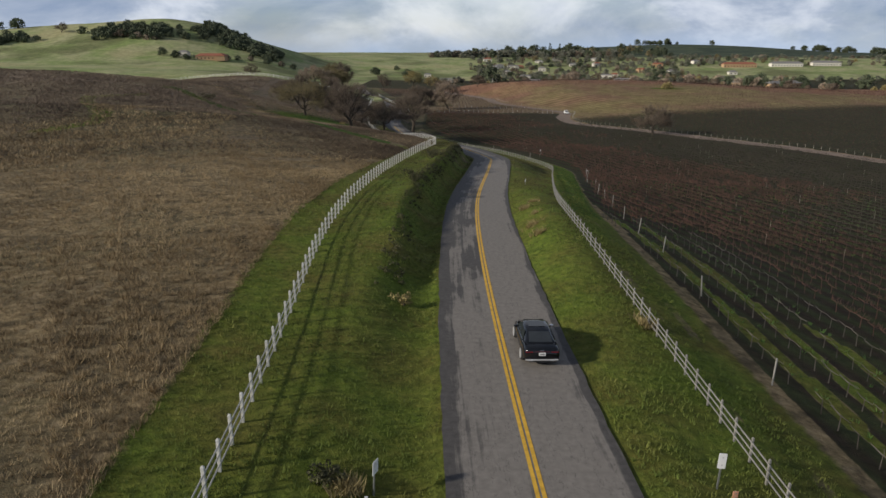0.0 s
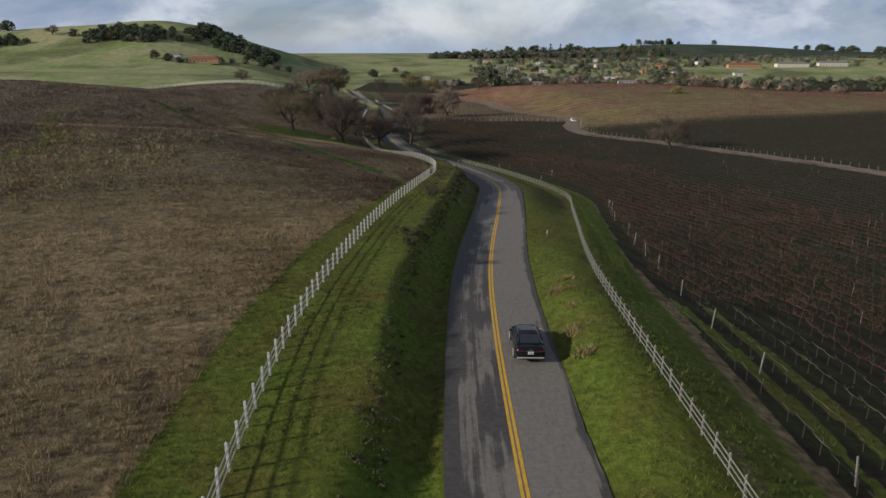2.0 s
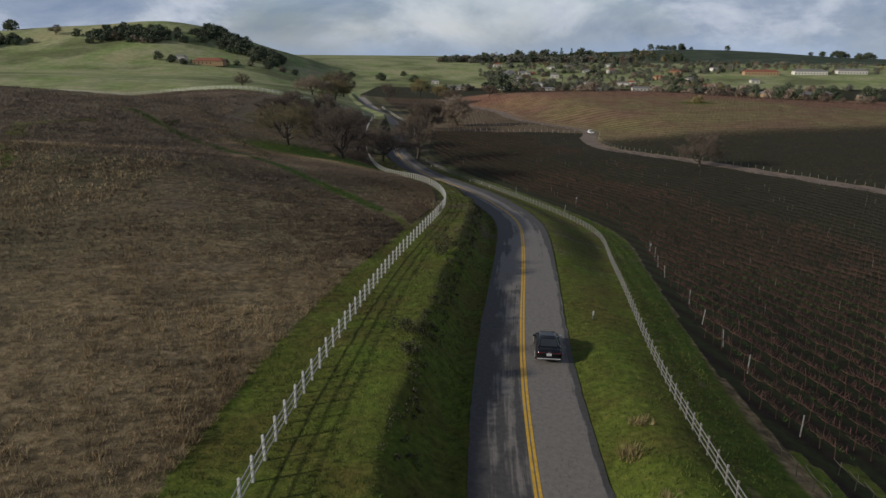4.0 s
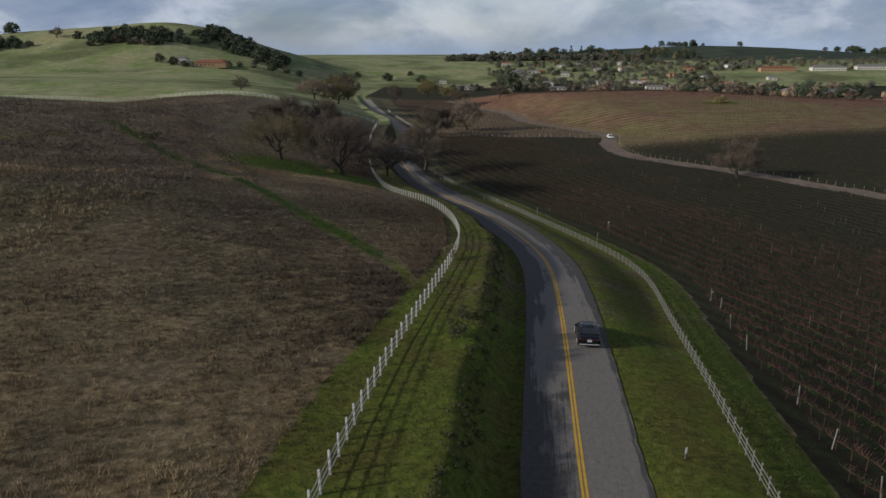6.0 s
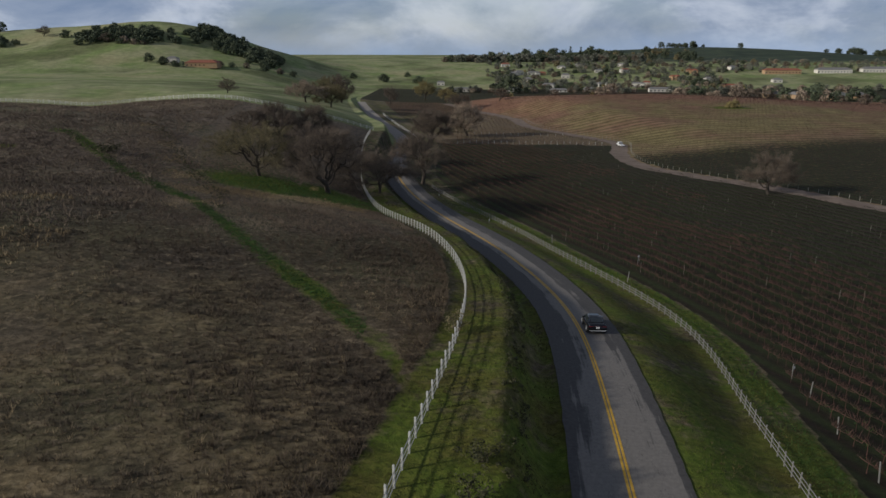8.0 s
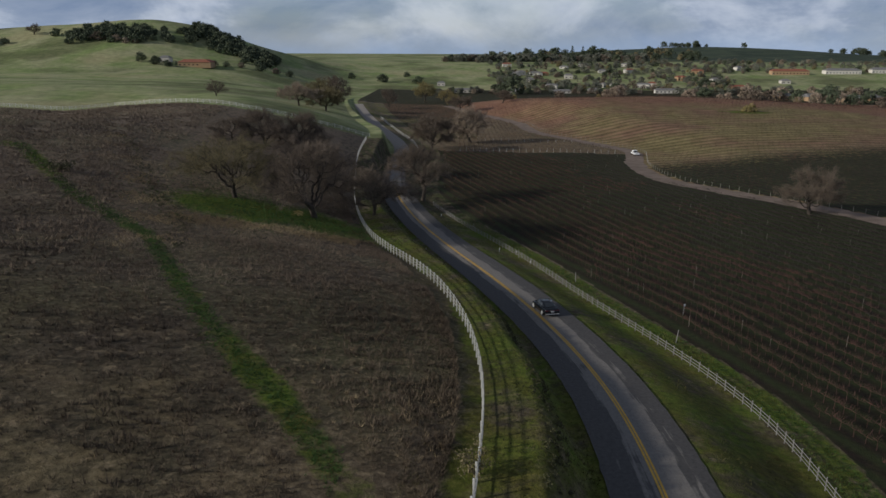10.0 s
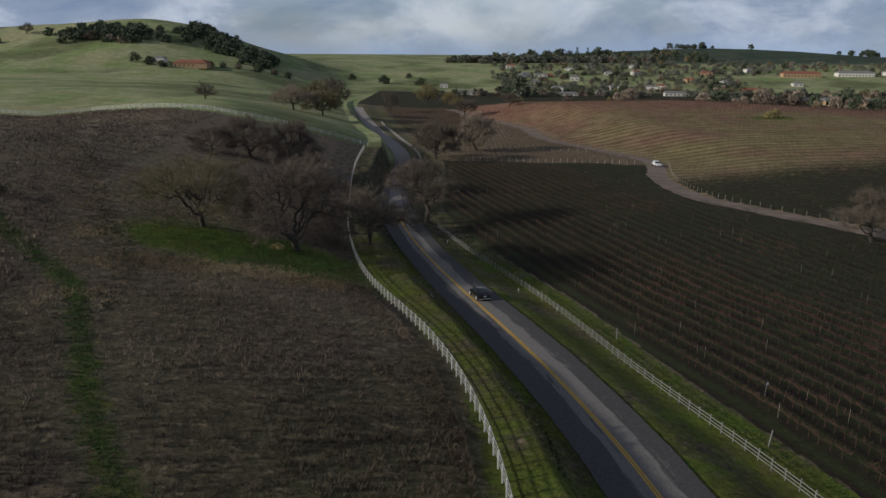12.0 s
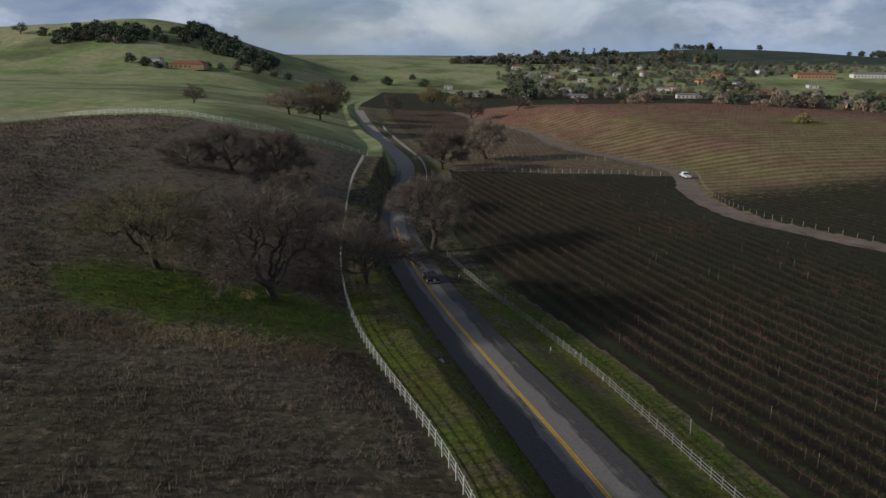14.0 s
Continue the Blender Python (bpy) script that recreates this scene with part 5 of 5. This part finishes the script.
def scrub():
    """Dark weeds and brush along the steep face of the bank."""
    nr = np.random.default_rng(21)
    n = 420
    y = 34 + 135 * nr.random(n) ** 0.85
    d = nr.uniform(2.6, 4.5, n)
    x = road_x(y) - half_width(y) - d
    keep = wave(x, y, 5.0, 2.0) > -0.45
    x, y = x[keep], y[keep]
    c = np.stack([x, y, height(x, y) + 0.18, nr.uniform(0.14, 0.38, len(x))], -1)
    v, f = leaf_cloud(nr, c, 34, 0.07)
    tagged(object_of("bank_scrub", fast_mesh("bank_scrub", v, f), SHRUB_LEAF), "dark scrub and weeds along the steep roadside bank", "scrub", kind="stuff")
    # dark weeds in the shallow gully across the pasture
    k = nr.random(260)
    gx = np.interp(k, [0, 0.4, 0.75, 1], [-84, -58, -44, -38]) + nr.normal(0, 1.0, 260)
    gy = np.interp(k, [0, 0.4, 0.75, 1], [260, 216, 192, 172]) + nr.normal(0, 1.2, 260)
    c = np.stack([gx, gy, height(gx, gy) + 0.1, nr.uniform(0.2, 0.45, 260)], -1)
    v, f = leaf_cloud(nr, c, 26, 0.09)
    tagged(object_of("gully_weeds", fast_mesh("gully_weeds", v, f), SHRUB_LEAF), "dark weeds along a shallow gully in the pasture", "weeds", kind="stuff")


scrub()


def shrub(x, y, tall, wide, seed, material, label, name="shrub"):
    nr = np.random.default_rng(seed)
    thing = empty(name, Matrix.Translation((x, y, spot(x, y) - 0.05)), label=label, category="shrub")
    limbs, tips, rnd = [], [], random.Random(seed)
    verts, faces = [], []
    for k in range(7):
        a = k * 0.9 + rnd.uniform(-0.3, 0.3)
        tip = Vector((math.cos(a) * wide * 0.35, math.sin(a) * wide * 0.35, tall * rnd.uniform(0.6, 0.9)))
        v, f = tube_rings([Vector((0, 0, -0.1)), tip * 0.5 + Vector((0, 0, 0.1)), tip], [0.04, 0.025, 0.01], 3)
        faces += [tuple(i + len(verts) for i in q) for q in f]
        verts += v
    object_of("woody_base", fast_mesh("woody_base", [v[:] for v in verts], faces), BARK, thing)
    c = np.stack([nr.normal(0, wide * 0.24, 26), nr.normal(0, wide * 0.24, 26), nr.uniform(0.25, 0.85, 26) * tall, nr.uniform(0.10, 0.22, 26) * wide], -1)
    v, f = leaf_cloud(nr, c, 26, 0.07 * max(1, wide / 2))
    object_of("leaves", fast_mesh("leaves", v, f), material, thing)
    return thing


shrub(-1.0, 32.0, 0.9, 1.3, 1, YELLOW_TWIG, "yellowish leafy shrub on the bank")
shrub(-0.2, 101.6, 1.5, 2.6, 2, SHRUB_LEAF, "dark spreading shrub on the bank top")
shrub(0.4, 106.0, 1.2, 2.2, 3, SHRUB_LEAF, "dark low shrub on the bank top")
shrub(-2.4, 77.5, 1.1, 2.2, 4, SHRUB_LEAF, "dark shrub on the edge of the bank")
shrub(-1.8, 73.0, 0.9, 1.8, 5, SHRUB_LEAF, "dark shrub on the edge of the bank")
shrub(-74.0, 214.0, 2.2, 4.5, 6, SHRUB_LEAF, "round dark bush alone in the pasture")
shrub(-2.9, 11.9, 0.6, 1.2, 9, SHRUB_LEAF, "low dark weeds in the grass beside the road")
shrub(-0.9, 128.0, 2.0, 2.4, 7, MOSS_TWIG, "olive bush against the fence")
shrub(-31.0, 214.5, 1.2, 2.0, 8, YELLOW_TWIG, "pale weeds at the foot of the oak")
for gx, gy, gs in ((14.2, 28.4, 0.9), (10.2, 49.3, 0.8), (10.2, 53.3, 0.8), (10.65, 62.8, 0.8), (12.0, 66.0, 0.6), (11.2, 58.0, 0.5), (-1.9, 11.3, 0.8), (-2.1, 11.6, 0.6)):
    gr = np.random.default_rng(int(gy))
    gxs, gys = gx + gr.normal(0, 0.3, 34), gy + gr.normal(0, 0.3, 34)
    tuft = grass("dry_tuft", gxs, gys, np.full(34, gs * 0.7), STRAW, "bleached clump of tall dry grass on the verge", int(gy), 7, 0.05)
    tuft["kind"], tuft["category"] = "", "grass clump"

# ---- roadside signs and markers ----
SIGN_WHITE = surface("sign_white", [(0.3, (0.72, 0.73, 0.73)), (0.7, (0.84, 0.84, 0.84))], 2.0, 0.4)
SIGN_METAL = surface("galvanised_steel", [(0.3, (0.30, 0.31, 0.32)), (0.7, (0.48, 0.49, 0.50))], 6.0, 0.45, metal=0.8)
ORANGE = surface("faded_orange", [(0.3, (0.60, 0.28, 0.16)), (0.7, (0.75, 0.42, 0.28))], 4.0, 0.6)
STONE = surface("pale_stone", [(0.3, (0.32, 0.30, 0.27)), (0.7, (0.52, 0.50, 0.46))], 3.0, 0.9, bumpy=0.6)


def sign(x, y, turn, wide, high, base, face, label, name="road_sign"):
    thing = empty(name, pose(x, y, spot(x, y), 1.5, 2.0, turn), label=label, category="sign")
    bm = bmesh.new()
    box(bm, -0.035, -0.03, -0.4, 0.035, 0.03, base + high * 0.9, 0.008)
    part("pole", bm, SIGN_METAL, thing)
    bm = bmesh.new()
    box(bm, -wide / 2, -0.055, base, wide / 2, -0.032, base + high, 0.02)
    part("panel", bm, face, thing)
    for h in (base + high * 0.25, base + high * 0.75):
        bm = bmesh.new()
        bmesh.ops.create_cone(bm, cap_ends=True, segments=8, radius1=0.02, radius2=0.02, depth=0.02, matrix=Matrix.Translation((0, -0.062, h)) @ Matrix.Rotation(radians(90), 4, "X"))
        part("bolt", bm, SIGN_METAL, thing)
    return thing


sign(12.25, 12.1, -6, 0.3, 0.66, 0.95, SIGN_WHITE, "small blank white sign on a steel pole in the verge")
sign(12.35, 10.9, 6, 0.22, 0.32, 0.5, ORANGE, "short faded orange marker in the verge")
sign(-1.0, 11.3, 70, 0.45, 0.55, 0.95, SIGN_WHITE, "small sign turned edge-on beside the road")
for mx, my, mh in ((13.6, 87.3, 0.75), (6.3, 214.7, 0.8), (9.5, 214.8, 0.7), (11.2, 206.7, 0.7), (-1.15, 10.0, 0.85), (-5.2, 246, 0.7)):
    sign(mx, my, 4, 0.13, mh * 0.55, mh * 0.55, SIGN_WHITE, "slim white roadside marker post", "marker_post")
thing = empty("water_hydrant", Matrix.Translation((-7.2, 208.7, spot(-7.2, 208.7))), label="pale stone block with a short pipe beside the road", category="hydrant")
bm = bmesh.new()
bmesh.ops.create_icosphere(bm, subdivisions=2, radius=0.45, matrix=Matrix.Diagonal((0.9, 0.7, 0.8, 1)))
for v in bm.verts:
    v.co += v.co.normalized() * 0.1 * noise.noise(v.co * 3)
part("stone", bm, STONE, thing)
bm = bmesh.new()
box(bm, -0.06, 0.3, -0.2, 0.06, 0.42, 0.95, 0.02)
part("pipe", bm, SIGN_METAL, thing)
sign(28.6, 178.0, 20, 0.3, 0.3, 1.3, SIGN_WHITE, "white flag-like tag on a stake in the vines", "field_marker")
sign(32.4, 133.9, 20, 0.25, 0.25, 1.0, SIGN_WHITE, "white tag on a stake in the vines", "field_marker")


def van(x, y, turn):
    """A white pickup van parked on the dirt lane."""
    thing = empty("van", pose(x, y, spot(x, y) + 0.06, 0, 0, turn), label="white pickup van parked on the dirt lane", category="van")
    bm = bmesh.new()
    box(bm, -0.95, -2.6, 0.45, 0.95, 2.6, 1.05, 0.12)
    box(bm, -0.88, -0.2, 1.0, 0.88, 1.5, 1.85, 0.2)
    part("body", bm, SIGN_WHITE, thing)
    bm = bmesh.new()
    box(bm, -0.8, -0.24, 1.2, 0.8, -0.19, 1.7, 0.01)
    part("rear_window", bm, GLASS, thing)
    for sx in (-0.9, 0.9):
        for sy in (-1.7, 1.7):
            bm = bmesh.new()
            bmesh.ops.create_cone(bm, cap_ends=True, segments=14, radius1=0.4, radius2=0.4, depth=0.25, matrix=Matrix.Translation((sx, sy, 0.4)) @ Matrix.Rotation(radians(90), 4, "Y"))
            part("wheel", bm, DARK_RUBBER, thing)


van(66.3, 351.5, 4)


# ---- the car ----
BLACK_PAINT = surface("black_car_paint", [(0.3, (0.004, 0.005, 0.007)), (0.7, (0.007, 0.008, 0.011))], 2.0, 0.14, coat=0.0)
CHROME = surface("chrome_trim", [(0.3, (0.62, 0.63, 0.65)), (0.7, (0.75, 0.76, 0.78))], 6.0, 0.18, metal=1.0)
SATIN = surface("satin_chrome", [(0.3, (0.66, 0.67, 0.68)), (0.7, (0.78, 0.79, 0.80))], 6.0, 0.45, metal=0.5)
RIM = surface("silver_alloy", [(0.3, (0.45, 0.46, 0.47)), (0.7, (0.62, 0.63, 0.64))], 6.0, 0.35, metal=0.25)
RED_LAMP = surface("red_lamp_glass", [(0.3, (0.10, 0.006, 0.010)), (0.7, (0.17, 0.010, 0.016))], 6.0, 0.15)
CAR_GLASS = surface("tinted_car_glass", [(0.3, (0.020, 0.025, 0.030)), (0.7, (0.034, 0.040, 0.046))], 1.0, 0.06)


def lofted(stations, bevel_top):
    """A hull from cross sections: y, half width low, half width high, bottom, shoulder, top, half width of the top."""
    bm = bmesh.new()
    rings = []
    for y, wl, wh, z0, z1, z2, wt in stations:
        pts = [(-wl * 0.92, z0), (-wl, z0 + 0.12), (-wh, (z0 + z1) * 0.5), (-wh * 0.985, z1), (-wt, z2 - bevel_top), (-wt * 0.86, z2),
               (0, z2 + 0.015), (wt * 0.86, z2), (wt, z2 - bevel_top), (wh * 0.985, z1), (wh, (z0 + z1) * 0.5), (wl, z0 + 0.12), (wl * 0.92, z0)]
        rings.append([bm.verts.new((x, y, z)) for x, z in pts])
    for a, b in zip(rings, rings[1:]):
        for i in range(len(a)):
            j = (i + 1) % len(a)
            bm.faces.new((a[i], a[j], b[j], b[i]))
    bm.faces.new(rings[0][::-1])
    bm.faces.new(rings[-1])
    return bm


def panel(points, material, name, parent, thick=0.012, label=""):
    """A flat or folded pane from its corners, given a thickness inwards."""
    bm = bmesh.new()
    f = bm.faces.new([bm.verts.new(p) for p in points])
    bm.normal_update()
    made = bmesh.ops.extrude_face_region(bm, geom=[f])
    n = f.normal.copy()
    for v in made["geom"]:
        if isinstance(v, bmesh.types.BMVert):
            v.co -= n * thick
    bmesh.ops.recalc_face_normals(bm, faces=bm.faces)
    return part(name, bm, material, parent, label)


def build_car():
    """A large black saloon; its rear is at y = 0 and its nose at y = 5.15."""
    thing = empty("car", Matrix(), label="black four-door saloon driving along the country road", category="car")
    hull = [(0.02, 0.84, 0.86, 0.36, 0.78, 0.98, 0.78), (0.16, 0.92, 0.945, 0.26, 0.84, 1.05, 0.84), (0.7, 0.95, 0.965, 0.22, 0.86, 1.05, 0.86), (1.5, 0.95, 0.97, 0.20, 0.84, 0.99, 0.88),
            (3.3, 0.95, 0.97, 0.20, 0.80, 0.96, 0.88), (4.3, 0.94, 0.955, 0.22, 0.74, 0.88, 0.84), (4.9, 0.86, 0.88, 0.26, 0.66, 0.76, 0.72), (5.13, 0.70, 0.72, 0.34, 0.58, 0.66, 0.58)]
    body = part("body", lofted(hull, 0.06), BLACK_PAINT, thing, "glossy black bodywork", True)
    cabin = [(0.58, 0.84, 0.84, 0.95, 1.0, 1.06, 0.76), (1.0, 0.87, 0.85, 0.95, 1.08, 1.23, 0.71), (1.52, 0.88, 0.86, 0.95, 1.1, 1.40, 0.67), (2.1, 0.89, 0.87, 0.95, 1.12, 1.47, 0.68),
             (2.9, 0.89, 0.87, 0.95, 1.12, 1.47, 0.68), (3.32, 0.88, 0.86, 0.95, 1.1, 1.38, 0.67), (4.0, 0.85, 0.83, 0.9, 0.95, 0.98, 0.76)]
    part("cabin", lofted(cabin, 0.06), BLACK_PAINT, thing, "", True)
    panel([(-0.63, 0.68, 1.125), (0.63, 0.68, 1.125), (0.56, 1.47, 1.412), (-0.56, 1.47, 1.412)], CAR_GLASS, "rear_window", thing)
    panel([(0.64, 3.93, 1.05), (-0.64, 3.93, 1.05), (-0.56, 3.38, 1.375), (0.56, 3.38, 1.375)], CAR_GLASS, "windscreen", thing)
    bm = bmesh.new()
    box(bm, -0.46, 2.05, 1.484, 0.46, 2.85, 1.494, 0.004)
    part("sunroof", bm, CAR_GLASS, thing)
    for s in (-1, 1):
        for y0, y1 in ((1.25, 2.12), (2.2, 3.45)):
            q = [(s * 0.888, y0 + (0.0 if y0 < 2 else 0), 1.04), (s * 0.888, y1, 1.04), (s * 0.715, y1 - (0.25 if y1 > 3 else 0), 1.355), (s * 0.715, y0 + (0.38 if y0 < 2 else 0), 1.355)]
            panel(q if s > 0 else q[::-1], CAR_GLASS, "side_window", thing)
        bm = bmesh.new()
        box(bm, s * 1.02 - 0.11, 3.12, 1.0, s * 1.02 + 0.11, 3.3, 1.14, 0.04)
        box(bm, s * 0.9 - 0.05, 3.18, 0.99, s * 0.9 + 0.05, 3.26, 1.04, 0.01)
        part("mirror", bm, CHROME if s > 0 else BLACK_PAINT, thing, "door mirror housing")
        bm = bmesh.new()
        box(bm, s * 0.68 - 0.2, -0.012, 0.79, s * 0.68 + 0.2, 0.12, 0.86, 0.02)
        part("tail_light", bm, RED_LAMP, thing, "red tail light")
        bm = bmesh.new()
        box(bm, s * 0.6 - 0.13, -0.02, 0.31, s * 0.6 + 0.13, 0.12, 0.37, 0.015)
        part("exhaust", bm, CHROME, thing, "chrome exhaust tip")
        bm = bmesh.new()
        box(bm, s * 0.885 - 0.02, 1.05, 0.985, s * 0.885 + 0.02, 3.6, 1.005, 0.004)
        part("window_trim", bm, CHROME, thing, "thin chrome window trim")
        for y in (1.02, 4.12):
            bm = bmesh.new()
            bmesh.ops.create_cone(bm, cap_ends=True, segments=26, radius1=0.36, radius2=0.36, depth=0.26, matrix=Matrix.Rotation(radians(90), 4, "Y"))
            bmesh.ops.bevel(bm, geom=[e for e in bm.edges if abs(e.verts[0].co.x - e.verts[1].co.x) < 0.01], offset=0.03, segments=2, affect="EDGES")
            wheel = part("wheel", bm, DARK_RUBBER, thing, "black tyre", True)
            wheel.location = (s * 0.885, y, 0.355)
            bm = bmesh.new()
            bmesh.ops.create_cone(bm, cap_ends=True, segments=24, radius1=0.265, radius2=0.255, depth=0.02, matrix=Matrix.Translation((s * 0.128, 0, 0)) @ Matrix.Rotation(radians(90), 4, "Y"))
            part("rim", bm, RIM, wheel, "silver wheel dish")
            bm = bmesh.new()
            for k in range(10):
                m = Matrix.Rotation(k * math.pi / 5, 4, "X")
                made = bmesh.ops.create_cube(bm, size=1, matrix=m @ Matrix.LocRotScale((s * 0.142, 0, 0.145), None, (0.02, 0.05, 0.25)))
            bmesh.ops.create_cone(bm, cap_ends=True, segments=20, radius1=0.05, radius2=0.05, depth=0.03, matrix=Matrix.Translation((s * 0.145, 0, 0)) @ Matrix.Rotation(radians(90), 4, "Y"))
            ring = bmesh.ops.create_cone(bm, cap_ends=False, segments=24, radius1=0.275, radius2=0.265, depth=0.03, matrix=Matrix.Translation((s * 0.138, 0, 0)) @ Matrix.Rotation(radians(90), 4, "Y"))
            part("spokes", bm, RIM, wheel, "silver alloy spokes")
            WHEELS.append(wheel)
    bm = bmesh.new()
    box(bm, -0.40, -0.015, 0.845, 0.40, 0.08, 0.858, 0.004)
    part("light_bar", bm, RED_LAMP, thing, "slim red light bar")
    bm = bmesh.new()
    box(bm, -0.86, -0.035, 0.365, 0.86, 0.1, 0.425, 0.012)
    part("bumper_trim", bm, SATIN, thing, "bright chrome strip along the rear bumper")
    bm = bmesh.new()
    box(bm, -0.7, -0.012, 0.27, 0.7, 0.2, 0.37, 0.02)
    part("diffuser", bm, DARK_RUBBER, thing, "matt black lower bumper")
    plate = bmesh.new()
    box(plate, -0.18, -0.02, 0.63, 0.18, 0.03, 0.80, 0.006)
    plate = part("number_plate", plate, SIGN_WHITE, thing, "white number plate with a plain bar")
    bm = bmesh.new()
    box(bm, -0.12, -0.024, 0.695, 0.12, -0.0205, 0.735)
    part("plate_bar", bm, GLASS, plate, "dark plain bar")
    bm = bmesh.new()
    box(bm, -0.11, -0.014, 0.885, 0.11, 0.06, 0.925, 0.012)
    part("badge", bm, CHROME, thing, "chrome badge")
    for s in (-1, 1):
        bm = bmesh.new()
        box(bm, s * 0.55 - 0.2, 4.9, 0.56, s * 0.55 + 0.2, 5.06, 0.66, 0.03)
        part("headlight", bm, SIGN_WHITE, thing, "clear headlight")
    return thing


WHEELS = []
car = build_car()


# ---- what moves ----
def motions():
    ts = np.array([0, 1.5, 2.2, 3.2, 5.3, 6.5, 7, 7.5, 10.5, 11, 12.5, 14.0])
    rear = np.array([22.3, 42.4, 52.2, 65.9, 95.8, 113.7, 121.4, 129.4, 178.5, 187.3, 214.6, 240.4])
    fit = np.polyfit(ts, rear, 4)
    rows = []
    for t in np.arange(0, 14.01, 0.5):
        y = float(np.polyval(fit, t))
        slope = float(road_x(y + 3) - road_x(y - 1)) / 4
        tilt = math.degrees(math.atan(float(road_z(y + 3) - road_z(y - 1)) / 4))
        c = 1 / math.sqrt(1 + slope * slope)
        o = float(np.interp(t, [0, 6.5, 8, 11, 14], [1.7, 1.85, 1.45, 1.15, 1.2]))
        rows.append((float(t), pose(float(road_x(y)) + o * c, y - o * slope * c, float(road_z(y)) + 0.005, tilt, 0, -math.degrees(math.atan(slope)))))
    walk(car, rows)
    # the wheels roll
    start = float(np.polyval(fit, 0))
    ticks = [k / 30 for k in range(0, 421)]
    for wheel in WHEELS:
        x, y, z = wheel.location
        walk(wheel, [(t, pose(x, y, z, -math.degrees((float(np.polyval(fit, t)) - start) * 1.02 / 0.36) % 360)) for t in ticks])


motions()
